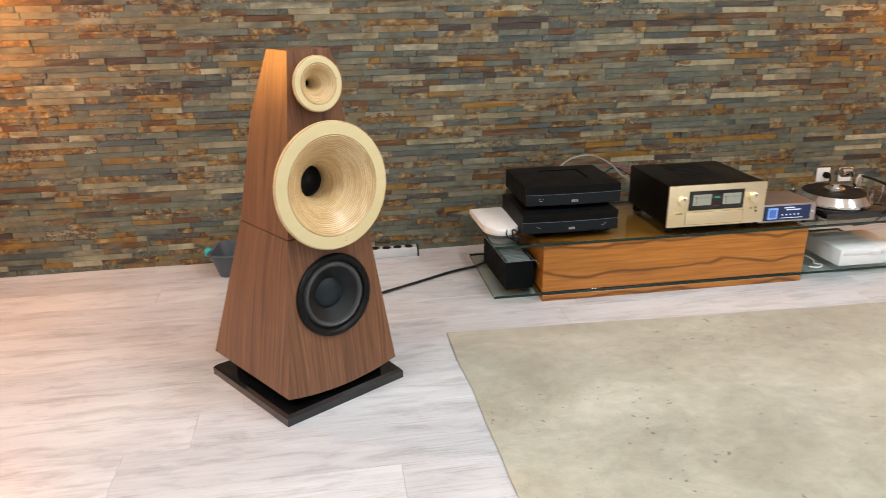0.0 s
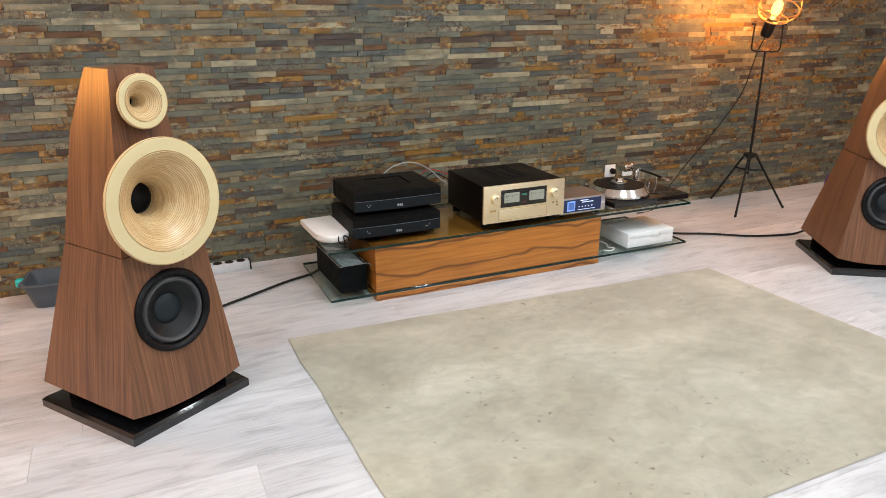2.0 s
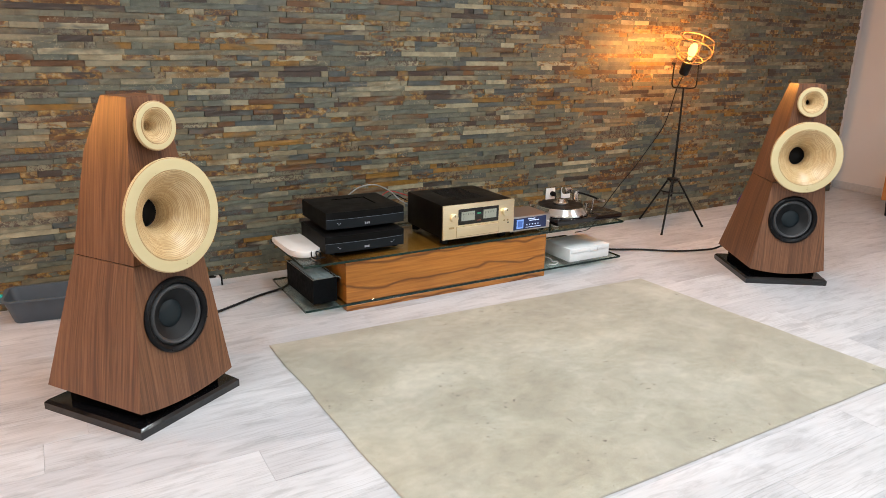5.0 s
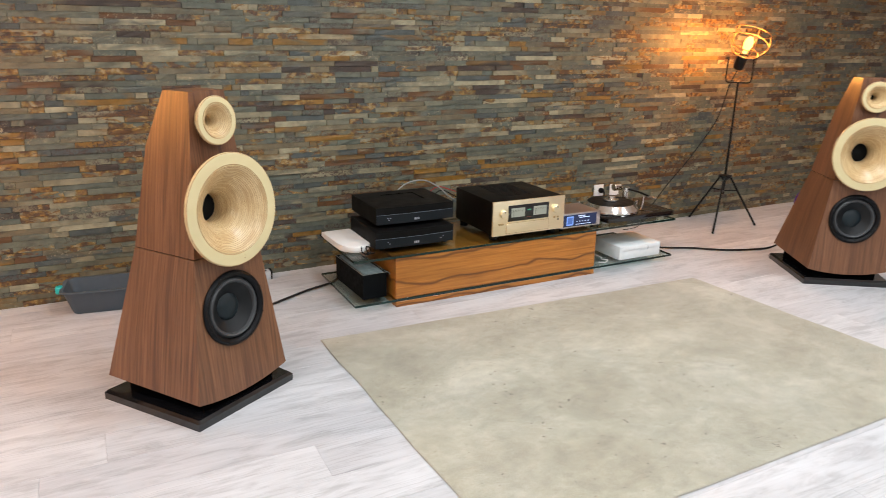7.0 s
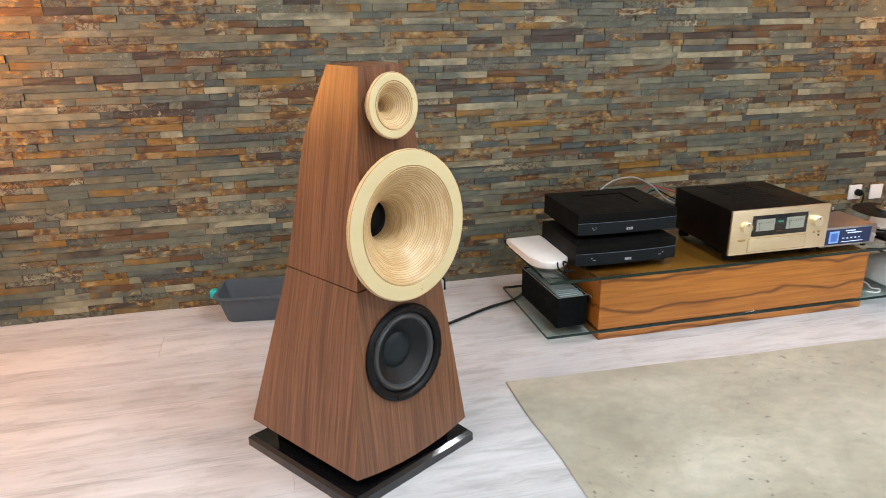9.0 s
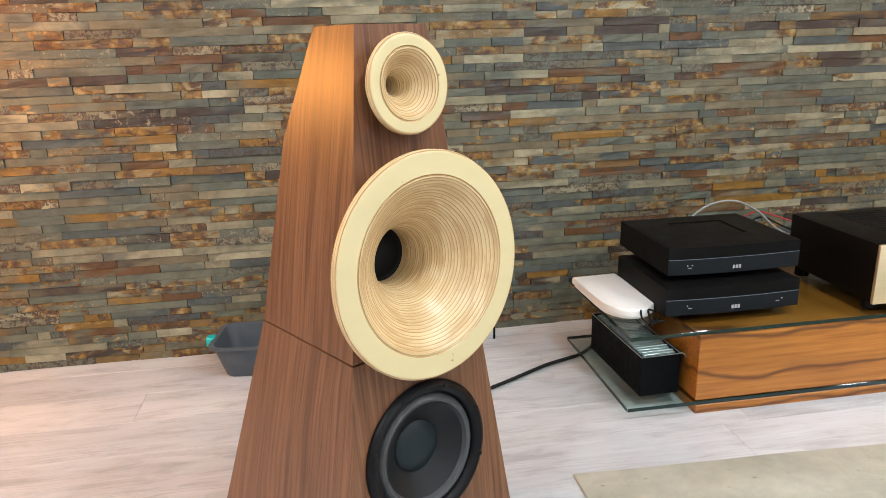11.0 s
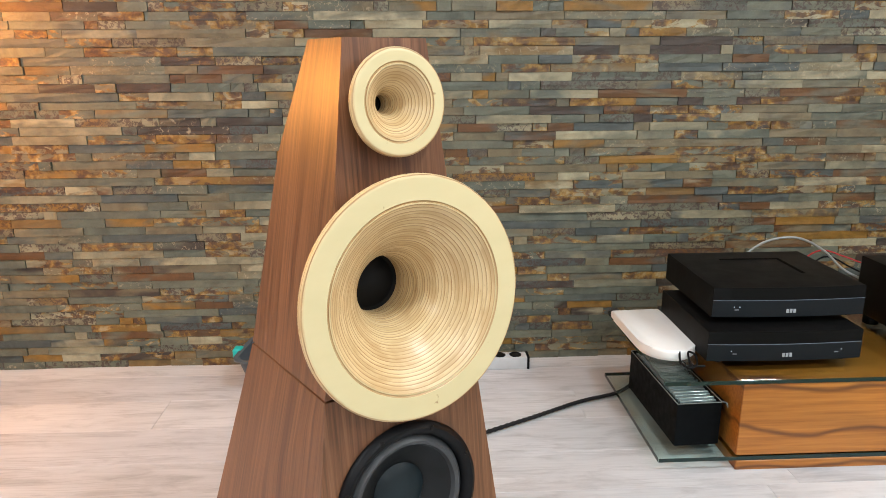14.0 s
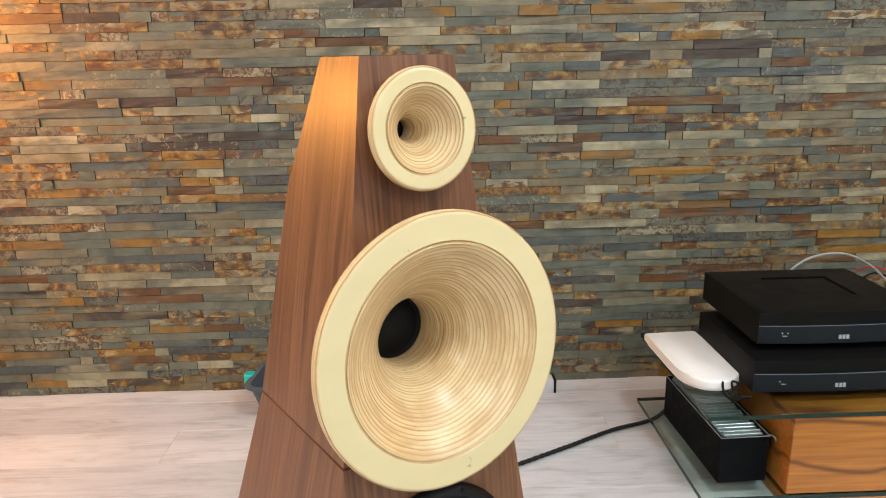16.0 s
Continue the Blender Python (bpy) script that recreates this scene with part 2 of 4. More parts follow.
def rug_material():
    g = Nodes("beige_plush_pile", 0.95, Sheen_Weight=0.35, Sheen_Roughness=0.5)
    p = g.place((1, 1, 1))
    big = g.noise(g.place((1.0, 1.25, 1), (0, 0, 25)), 2.6, 8.0, 0.62, 0.5)
    mid = g.noise(g.place((1.0, 1.3, 1), (0, 0, -20)), 16.0, 5.0, 0.65, 0.3)
    pile = g.noise(p, 380.0, 2.0, 0.7)
    wide = g.noise(g.place((1.0, 1.2, 1), (0, 0, 40)), 1.3, 5.0, 0.6, 0.6)
    col = g.ramp(big, [(0.33, (0.315, 0.295, 0.222)), (0.46, (0.365, 0.347, 0.266)), (0.56, (0.412, 0.395, 0.310)), (0.66, (0.465, 0.450, 0.368))])
    col = g.mix(0.75, col, g.ramp(mid, [(0.34, 0.82), (0.66, 1.08)]), "MULTIPLY")
    col = g.mix(0.5, col, g.ramp(pile, [(0.3, 0.72), (0.6, 1.1)]), "MULTIPLY")
    col = g.mix(0.8, col, g.ramp(wide, [(0.35, 0.84), (0.5, 0.95), (0.65, 1.10)]), "MULTIPLY")
    # crumbs and stains, thicker in some patches
    patch = g.ramp(g.noise(p, 2.1, 2.0, 0.5), [(0.42, -0.03), (0.66, 0.05)])
    fleck = g.maths("ADD", g.noise(g.place((1.0, 1.4, 1), (0, 0, 35)), 38.0, 3.0, 0.55), patch)
    col = g.mix(g.ramp(fleck, [(0.712, 0.0), (0.738, 0.8)]), col, (0.10, 0.08, 0.055))
    return g.finish(col, None, g.maths("ADD", pile, mid), 0.5, 0.004)


def plaster_material(name, colour):
    g = Nodes(name, 0.85)
    p = g.place((1, 1, 1), source="Position")
    col = g.mix(0.5, colour, g.ramp(g.noise(p, 1.3, 4.0), [(0.3, 0.92), (0.7, 1.04)]), "MULTIPLY")
    return g.finish(col, None, g.noise(p, 180.0, 3.0), 0.12, 0.001)


def worn_material(name, colour, rough, metal=0.0, amount=0.15, scale=40.0, **more):
    """A painted, moulded or metal surface with slight smudges and a fine grain."""
    g = Nodes(name, rough, metal, **more)
    p = g.place((1, 1, 1))
    col = g.mix(amount * 2, colour, g.ramp(g.noise(p, scale, 3.0), [(0.3, 0.75), (0.7, 1.15)]), "MULTIPLY")
    ro = g.ramp(g.noise(p, scale * 0.35, 4.0, 0.6), [(0.3, max(0.02, rough - amount * 0.5)), (0.7, min(1.0, rough + amount * 0.5))])
    return g.finish(col, ro, g.noise(p, scale * 8, 2.0), 0.04, 0.0005)


def brushed_material(name, colour, rough, stretch=(2, 200, 200)):
    g = Nodes(name, rough, 1.0)
    f = g.noise(g.place(stretch), 3.0, 3.0, 0.6)
    return g.finish(g.mix(0.5, colour, g.ramp(f, [(0.3, 0.85), (0.7, 1.1)]), "MULTIPLY"), g.ramp(f, [(0.3, rough - 0.06), (0.7, rough + 0.08)]))


def glow_material(name, colour, strength):
    g = Nodes(name, 0.4, 0.0, colour)
    g.b.inputs["Emission Color"].default_value = (*colour, 1)
    g.b.inputs["Emission Strength"].default_value = strength
    return g.m


WALNUT, TEAK, BIRCH, FLOOR, RUG = walnut_material(), teak_material(), birch_material(), floor_material(), rug_material()
RUG_EDGE = worn_material("rug_edge_binding", (0.43, 0.405, 0.335), 0.95, 0, 0.3, 300)
PLASTER = plaster_material("warm_white_plaster", (0.74, 0.69, 0.65))
CEIL_PAINT = plaster_material("ceiling_paint", (0.82, 0.81, 0.79))
SKIRT = worn_material("white_laminate_skirting", (0.58, 0.56, 0.55), 0.4)
MORTAR = worn_material("wall_substrate", (0.105, 0.095, 0.078), 0.95)
JOINT = worn_material("floor_joint_grey", (0.40, 0.39, 0.385), 0.7)
BLACK_GLOSS = worn_material("black_piano_lacquer", (0.006, 0.006, 0.007), 0.05, 0, 0.03, 20, Specular_IOR_Level=0.75)
VOID = worn_material("black_recess", (0.0012, 0.0012, 0.0012), 0.9, Specular_IOR_Level=0.05)
BLACK_FELT = worn_material("black_plinth_paint", (0.004, 0.004, 0.004), 0.7, Specular_IOR_Level=0.22)
BLACK_SATIN = worn_material("black_anodised_metal", (0.0036, 0.0036, 0.0037), 0.5, 0.0, 0.12, 30, Specular_IOR_Level=0.12)
BLACK_FRONT = worn_material("dark_blue_black_anodised_front", (0.0065, 0.0092, 0.0125), 0.36, 0.0, 0.1, 30, Specular_IOR_Level=0.22)
BLACK_STEEL = worn_material("black_painted_steel", (0.016, 0.015, 0.014), 0.42, 0.3, Specular_IOR_Level=0.22)
DARK_BROWN = worn_material("dark_brown_painted_metal_cover", (0.0040, 0.0030, 0.0026), 0.42, 0.0, 0.12, 25, Specular_IOR_Level=0.14)
RUBBER = worn_material("black_rubber", (0.0042, 0.0042, 0.005), 0.45, 0, 0.12, 60, Specular_IOR_Level=0.18)
CONE = worn_material("grey_black_paper_cone", (0.010, 0.011, 0.012), 0.5, 0, 0.15, 60, Specular_IOR_Level=0.22)
SURROUND = worn_material("grey_rubber_surround", (0.046, 0.048, 0.051), 0.42, 0, 0.1, 60)
CAP = worn_material("slate_blue_dust_cap", (0.008, 0.015, 0.019), 0.5, 0, 0.1, 60, Specular_IOR_Level=0.3)
GOLD = brushed_material("champagne_gold_aluminium", (0.92, 0.80, 0.56), 0.42)
GOLD_DARK = brushed_material("gold_trim", (0.60, 0.44, 0.22), 0.34)
COPPER = brushed_material("dull_copper_wire", (0.50, 0.30, 0.13), 0.40)
SILVER = brushed_material("silver_aluminium", (0.66, 0.63, 0.62), 0.34)
ROSE = brushed_material("pale_champagne_aluminium_cover", (0.56, 0.46, 0.42), 0.40)
CHROME = worn_material("polished_aluminium", (0.82, 0.81, 0.80), 0.14, 1.0, 0.06, 30)
WHITE_PLASTIC = worn_material("white_plastic", (0.78, 0.77, 0.75), 0.30, 0, 0.05, 20)
WHITE_CARD = worn_material("white_cardboard", (0.80, 0.82, 0.82), 0.62, 0, 0.08, 25)
GREY_PLASTIC = worn_material("grey_plastic", (0.50, 0.51, 0.52), 0.4, 0, 0.1, 40)
BASIN = worn_material("slate_grey_plastic", (0.075, 0.092, 0.110), 0.42, 0, 0.12, 25)
TEAL = worn_material("teal_plastic", (0.02, 0.42, 0.40), 0.45)
PURPLE = worn_material("purple_cable_sleeve", (0.075, 0.02, 0.20), 0.6)
RED_WIRE = worn_material("red_wire", (0.32, 0.02, 0.018), 0.45)
GREY_WIRE = worn_material("silver_grey_cable", (0.24, 0.25, 0.235), 0.4)
BRAID = worn_material("black_woven_sleeve", (0.013, 0.013, 0.014), 0.65, 0, 0.3, 250, Specular_IOR_Level=0.22)
CASE = worn_material("black_nylon_case", (0.0026, 0.0034, 0.0042), 0.65, 0, 0.25, 120, Specular_IOR_Level=0.1)
SLEEVES = worn_material("clear_plastic_sleeves", (0.22, 0.26, 0.27), 0.22, 0, 0.2, 30)
ORANGE_WOOD = worn_material("orange_oak_furniture", (0.42, 0.17, 0.045), 0.4, 0, 0.2, 12)
SCREEN = glow_material("blue_display", (0.008, 0.016, 0.055), 0.5)
SCREEN_COVER = glow_material("display_cover_art", (0.16, 0.28, 0.60), 0.7)
SCREEN_ART = glow_material("display_cover_centre", (0.05, 0.11, 0.34), 0.6)
SCREEN_TEXT = glow_material("display_lettering", (0.55, 0.65, 0.85), 0.55)
METER = glow_material("lit_meter_scale", (0.28, 0.29, 0.24), 0.12)
METER_GREEN = glow_material("green_meter_logo", (0.04, 0.25, 0.13), 0.10)
METER_RED = glow_material("red_indicator", (0.10, 0.03, 0.02), 0.02)
LED = glow_material("white_led", (0.5, 0.58, 0.68), 0.25)
FILAMENT = glow_material("glowing_filament", (1.0, 0.42, 0.08), 60.0)
LIGHT_DISC = glow_material("downlight_diffuser", (1.0, 0.94, 0.87), 6.0)
LINE = worn_material("blue_grey_line", (0.10, 0.125, 0.16), 0.4)
PRINT = worn_material("pale_grey_print", (0.36, 0.38, 0.41), 0.5)


def glass_material(name, colour, rough=0.0):
    """Thin glass: clear tinted body with a mirror sheen."""
    m = bpy.data.materials.new(name)
    m.use_nodes = True
    t = m.node_tree
    t.nodes.clear()
    out, mixer, clear, gloss, sheen = (t.nodes.new(k) for k in ("ShaderNodeOutputMaterial", "ShaderNodeMixShader", "ShaderNodeBsdfTransparent", "ShaderNodeBsdfGlossy", "ShaderNodeLayerWeight"))
    clear.inputs["Color"].default_value = (*colour, 1)
    gloss.inputs["Roughness"].default_value = rough
    sheen.inputs["Blend"].default_value = 0.5
    steep, scaled = t.nodes.new("ShaderNodeMath"), t.nodes.new("ShaderNodeMath")
    steep.operation, steep.inputs[1].default_value = "POWER", 4.5
    scaled.operation = "MULTIPLY_ADD"
    scaled.inputs[1].default_value, scaled.inputs[2].default_value = 0.7, 0.04
    t.links.new(sheen.outputs["Facing"], steep.inputs[0])
    t.links.new(steep.outputs[0], scaled.inputs[0])
    t.links.new(scaled.outputs[0], mixer.inputs[0])
    t.links.new(clear.outputs[0], mixer.inputs[1])
    t.links.new(gloss.outputs[0], mixer.inputs[2])
    t.links.new(mixer.outputs[0], out.inputs["Surface"])
    return m


GLASS = glass_material("green_tinted_float_glass", (0.90, 0.955, 0.935), 0.01)
GLASS_EDGE = worn_material("dark_green_glass_edge", (0.005, 0.022, 0.018), 0.06, 0, 0.05, 12)
BULB_GLASS = glow_material("lit_amber_bulb", (1.0, 0.44, 0.09), 5.0)
METER_GLASS = glass_material("meter_window", (0.9, 0.92, 0.92))


# ---- mesh helpers ----
def mesh_of(name, bm, material, smooth=None):
    me = bpy.data.meshes.new(name)
    bmesh.ops.recalc_face_normals(bm, faces=bm.faces)
    bm.to_mesh(me)
    bm.free()
    me.materials.append(material)
    if smooth is not None:
        me.polygons.foreach_set("use_smooth", [True] * len(me.polygons))
        me.set_sharp_from_angle(angle=radians(smooth))
    return me


def part(name, bm, material, parent=None, label="", smooth=35, at=None):
    """Links a bmesh as one mesh object, under a thing or a part."""
    ob = new(name, mesh_of(name, bm, material, smooth))
    if at is not None:
        ob.matrix_basis = at
    if parent is not None:
        ob.parent = parent
    if label:
        ob["label"] = label
    return ob


def thing(name, label, category, at=None, group="", kind=""):
    ob = new(name)
    if at is not None:
        ob.matrix_basis = at
    return tagged(ob, label, category, group, kind)


def box(x0, x1, y0, y1, z0, z1, bevel=0.0, steps=2, bm=None):
    made = bm or bmesh.new()
    v = [made.verts.new((x, y, z)) for z in (z0, z1) for y in (y0, y1) for x in (x0, x1)]
    fs = [made.faces.new([v[i] for i in f]) for f in ((0, 2, 3, 1), (4, 5, 7, 6), (0, 1, 5, 4), (2, 6, 7, 3), (0, 4, 6, 2), (1, 3, 7, 5))]
    if bevel:
        edges = list({e for f in fs for e in f.edges})
        bmesh.ops.bevel(made, geom=edges, offset=bevel, segments=steps, profile=0.5, affect="EDGES")
    return made


def prism(points, z0, z1, bevel=0.0, steps=2, bm=None):
    """A plan outline between two heights."""
    made = bm or bmesh.new()
    lo = [made.verts.new((x, y, z0)) for x, y in points]
    hi = [made.verts.new((x, y, z1)) for x, y in points]
    n = len(points)
    fs = [made.faces.new(list(reversed(lo))), made.faces.new(hi)]
    fs += [made.faces.new((lo[i], lo[(i + 1) % n], hi[(i + 1) % n], hi[i])) for i in range(n)]
    if bevel:
        bmesh.ops.bevel(made, geom=list(fs[1].edges), offset=bevel, segments=steps, profile=0.5, affect="EDGES")
    return made


def lathe(profile, seg=64, axis="Y", bm=None, centre=(0, 0, 0)):
    """Turns (radius, along) pairs about an axis."""
    made = bm or bmesh.new()
    rings = []
    for r, a in profile:
        if r < 1e-6:
            co = {"Y": (0, a, 0), "Z": (0, 0, a), "X": (a, 0, 0)}[axis]
            rings.append([made.verts.new(Vector(co) + Vector(centre))])
            continue
        ring = []
        for k in range(seg):
            c, s = math.cos(2 * math.pi * k / seg) * r, math.sin(2 * math.pi * k / seg) * r
            co = {"Y": (c, a, s), "Z": (c, s, a), "X": (a, c, s)}[axis]
            ring.append(made.verts.new(Vector(co) + Vector(centre)))
        rings.append(ring)
    for a, b in zip(rings, rings[1:]):
        if len(a) == 1 and len(b) == 1:
            continue
        for k in range(seg):
            q = (k + 1) % seg
            if len(a) == 1:
                made.faces.new((a[0], b[k], b[q]))
            elif len(b) == 1:
                made.faces.new((a[k], b[0], a[q]))
            else:
                made.faces.new((a[k], b[k], b[q], a[q]))
    return made


def smooth_line(points, steps=6, closed=False):
    """A Catmull-Rom line through the points."""
    p = [Vector(q) for q in points]
    n, out = len(p), []
    for i in range(n if closed else n - 1):
        a, b, c, d = (p[(i + k) % n] for k in (-1, 0, 1, 2)) if closed else (p[max(i - 1, 0)], p[i], p[i + 1], p[min(i + 2, n - 1)])
        for s in range(steps):
            t = s / steps
            out.append(0.5 * (2 * b + (c - a) * t + (2 * a - 5 * b + 4 * c - d) * t * t + (3 * b - a - 3 * c + d) * t ** 3))
    return out if closed else out + [p[-1]]


def tube(points, r, seg=8, closed=False, bm=None, steps=6, straight=False, twist=0.0):
    """A round bar or cable along a line. twist: ridges of a braided cable, as a share of the radius."""
    made = bm or bmesh.new()
    line = [Vector(q) for q in points] if straight else smooth_line(points, steps, closed)
    n, rings, side = len(line), [], None
    for i, q in enumerate(line):
        ahead = (line[(i + 1) % n] - line[i - 1] if closed else line[min(i + 1, n - 1)] - line[max(i - 1, 0)]).normalized()
        if side is None:
            side = ahead.orthogonal().normalized()
        side = (side - ahead * side.dot(ahead)).normalized()
        up = ahead.cross(side)
        rr = r * (1 + twist * (1 if i % 2 else -1))
        rings.append([made.verts.new(q + (side * math.cos(2 * math.pi * k / seg) + up * math.sin(2 * math.pi * k / seg)) * rr) for k in range(seg)])
    for a, b in (list(zip(rings, rings[1:])) + ([(rings[-1], rings[0])] if closed else [])):
        for k in range(seg):
            made.faces.new((a[k], a[(k + 1) % seg], b[(k + 1) % seg], b[k]))
    if not closed:
        made.faces.new(list(reversed(rings[0]))), made.faces.new(rings[-1])
    return made


def ring(radius, r, centre=(0, 0, 0), tilt=Matrix.Identity(4), seg=40, bm=None):
    pts = [Vector(centre) + tilt.to_3x3() @ Vector((radius * math.cos(2 * math.pi * k / seg), radius * math.sin(2 * math.pi * k / seg), 0)) for k in range(seg)]
    return tube(pts, r, 8, True, bm, straight=True)


def cut(ob, cutters):
    """Takes round holes out of a mesh for good. cutters: bmeshes."""
    for bm in cutters:
        tool = new("cutter", mesh_of("cutter", bm, ob.data.materials[0]))
        tool.parent = ob.parent
        mod = ob.modifiers.new("hole", "BOOLEAN")
        mod.operation, mod.object, mod.solver = "DIFFERENCE", tool, "EXACT"
        bpy.context.view_layer.update()
        me = bpy.data.meshes.new_from_object(ob.evaluated_get(bpy.context.evaluated_depsgraph_get()))
        ob.modifiers.clear()
        ob.data = me
        bpy.data.objects.remove(tool)


# ---- the room ----
def wall_slab(name, x0, x1, y0, y1, z0, z1, label, material=PLASTER):
    return tagged(part(name, box(x0, x1, y0, y1, z0, z1), material, smooth=None), label, "wall", kind="structure")


floor = tagged(part("floor", box(WEST, EAST, SOUTH, STONE_Y + 0.2, -0.12, -0.0035), JOINT, smooth=None), "whitewashed oak laminate floor of long planks", "floor", kind="structure")
ceiling = tagged(part("ceiling", box(WEST, EAST, SOUTH, STONE_Y + 0.2, CEILING, CEILING + 0.12), CEIL_PAINT, smooth=None), "plain white painted ceiling", "ceiling", kind="structure")
wall_north = wall_slab("wall_north", WEST, STONE_END, STONE_Y + 0.014, STONE_Y + 0.25, -0.12, CEILING, "feature wall of split slate stone strips, grey and rust", MORTAR)
wall_slab("wall_corner", STONE_END, EAST, STONE_Y + 0.105, STONE_Y + 0.25, -0.12, CEILING, "plain warm white plastered wall beside the stone")
wall_slab("wall_east", EAST, EAST + 0.2, SOUTH, STONE_Y + 0.25, -0.12, CEILING, "plain warm white plastered wall")
wall_slab("wall_west", WEST - 0.2, WEST, SOUTH, STONE_Y + 0.25, -0.12, CEILING, "plain warm white plastered wall")
wall_slab("wall_south", WEST - 0.2, EAST + 0.2, SOUTH - 0.2, SOUTH, -0.12, CEILING, "plain warm white plastered wall")
tagged(part("baseboard", box(EAST - 0.014, EAST, SOUTH, STONE_Y + 0.10, 0.0, 0.075, 0.004), SKIRT), "pale laminate skirting board along the plain wall", "baseboard", kind="structure")

for lx, ly in DOWNLIGHTS:
    lamp = thing("ceiling_light", "round flush white ceiling downlight, switched on", "ceiling light", pose(lx, ly, CEILING), "ceiling downlights")
    part("frame", lathe([(0.155, -0.001), (0.185, -0.001), (0.185, -0.012), (0.180, -0.018), (0.160, -0.018), (0.155, -0.012), (0.155, -0.001)], 40, "Z"), WHITE_PLASTIC, lamp)
    part("diffuser", lathe([(0.0, -0.004), (0.154, -0.004), (0.154, -0.010), (0.0, -0.010)], 40, "Z"), LIGHT_DISC, lamp)

# ---- the rug ----
def build_rug():
    corners = [(1.000, 2.833), (3.215, 2.750), (3.300, 1.300), (1.050, 1.280)]
    rug = thing("rug", "worn beige plush rug with darker stains on the floor", "rug")
    bm, n, rows = bmesh.new(), 60, []
    a, b, c, d = (Vector((*q, 0)) for q in corners)
    for j in range(n + 1):
        row = []
        for i in range(n + 1):
            u, v = i / n, j / n
            q = (a * (1 - u) + b * u) * (1 - v) + (d * (1 - u) + c * u) * v
            edge = min(u, 1 - u, v, 1 - v)
            wave = 0.006 * noise.noise((q.x * 4, q.y * 4, 1.0)) if edge < 0.001 else 0
            z = 0.0095 + 0.0015 * noise.noise((q.x * 5, q.y * 5, 0.3)) if edge > 0.001 else 0.0072
            row.append(bm.verts.new((q.x + wave, q.y + wave, z)))
        rows.append(row)
    for r0, r1 in zip(rows, rows[1:]):
        for i in range(n):
            bm.faces.new((r0[i], r0[i + 1], r1[i + 1], r1[i]))
    rim = [e for e in bm.edges if e.is_boundary]
    low = bmesh.ops.extrude_edge_only(bm, edges=rim)["geom"]
    for v in low:
        if isinstance(v, bmesh.types.BMVert):
            v.co.z = 0.0008
    part("rug_surface", bm, RUG, rug, smooth=80)
    line = []
    for p, q in ((a, b), (b, c), (c, d), (d, a)):
        for k in range(24):
            w = p.lerp(q, k / 24)
            line.append((w.x + 0.006 * noise.noise((w.x * 4, w.y * 4, 1.0)), w.y + 0.006 * noise.noise((w.x * 4, w.y * 4, 1.0)), 0.0030))
    part("edge_binding", tube(line, 0.0030, 6, True, straight=True), RUG_EDGE, rug, "darker stitched rug edge")


build_rug()


# ---- loudspeakers ----
def baffle(z):
    return 0.008 + 0.10 * (z - 0.085)


def half_front(z):
    return 0.213 - 0.130 * (z - 0.085)


def section(z, back, half_back):
    f, y, c = half_front(z), baffle(z), 0.018 * (z - 0.09) - 0.005
    return [(c - f, y), (c + f, y), (c + half_back, back), (c - half_back, back)]


def shell(levels, sag=0.0, rise=0.0):
    """A cabinet through plan outlines at rising heights, its lower edge bowed down by sag across the width
    and rising by rise to the back."""
    bm, loops, n = bmesh.new(), [], 14 if sag else 1
    for k, (z, pts) in enumerate(levels):
        fl, fr, br, bl = (Vector(p) for p in pts)
        loop = []
        for back_edge, side in enumerate(((fl, fr), (br, bl))):
            for i in range(n + 1):
                p = side[0].lerp(side[1], i / n)
                s = sag * (1 - (2 * i / n - 1) ** 2) if k == 0 else 0.0
                loop.append(bm.verts.new((p.x, p.y, z - s + (rise if k == 0 and back_edge else 0.0))))
        loops.append(loop)
    m = len(loops[0])
    for a, b in zip(loops, loops[1:]):
        for i in range(m):
            bm.faces.new((a[i], a[(i + 1) % m], b[(i + 1) % m], b[i]))
    for i in range(n):
        bm.faces.new((loops[0][i], loops[0][m - 1 - i], loops[0][m - 2 - i], loops[0][i + 1]))
    top = loops[-1]
    bm.faces.new(top)
    ups = [e for e in bm.edges if abs(e.verts[0].co.z - e.verts[1].co.z) > 0.1 and min(abs(e.verts[0].co.x - v.co.x) for v in (loops[0][0], loops[0][n], loops[0][n + 1], loops[0][-1], *top)) < 1e-5 and len({round(v.co.x, 4) for v in e.verts} ) >= 1 and e.calc_face_angle(0) > 0.4]
    bmesh.ops.bevel(bm, geom=ups, offset=0.007, segments=3, profile=0.5, affect="EDGES")
    return bm


def horn_profile(rim, lip, throat, depth, thick, steps):
    """Front face, turned steps down to the throat, and the outer wall back to the cabinet."""
    pts = [(rim - 0.004, thick + 0.001), (rim, thick - 0.004), (rim, 0.005), (rim - 0.0015, 0.0015), (rim - 0.005, 0.0), (rim - 0.007, 0.0)]
    pts += [(lip + 0.004, 0.0), (lip + 0.003, 0.0015), (lip + 0.0015, 0.0025), (lip, 0.0005), (lip - 0.002, 0.001)]
    for i in range(1, steps + 1):
        u = i / steps
        r = throat + (lip - 0.002 - throat) * ((1 - u) ** 2.4)
        y = 0.001 + depth * (u ** 0.92)
        ledge = 0.00055 if i % 2 else -0.0004
        pts.append((r + ledge, y))
    pts.append((throat, depth + 0.012))
    return pts


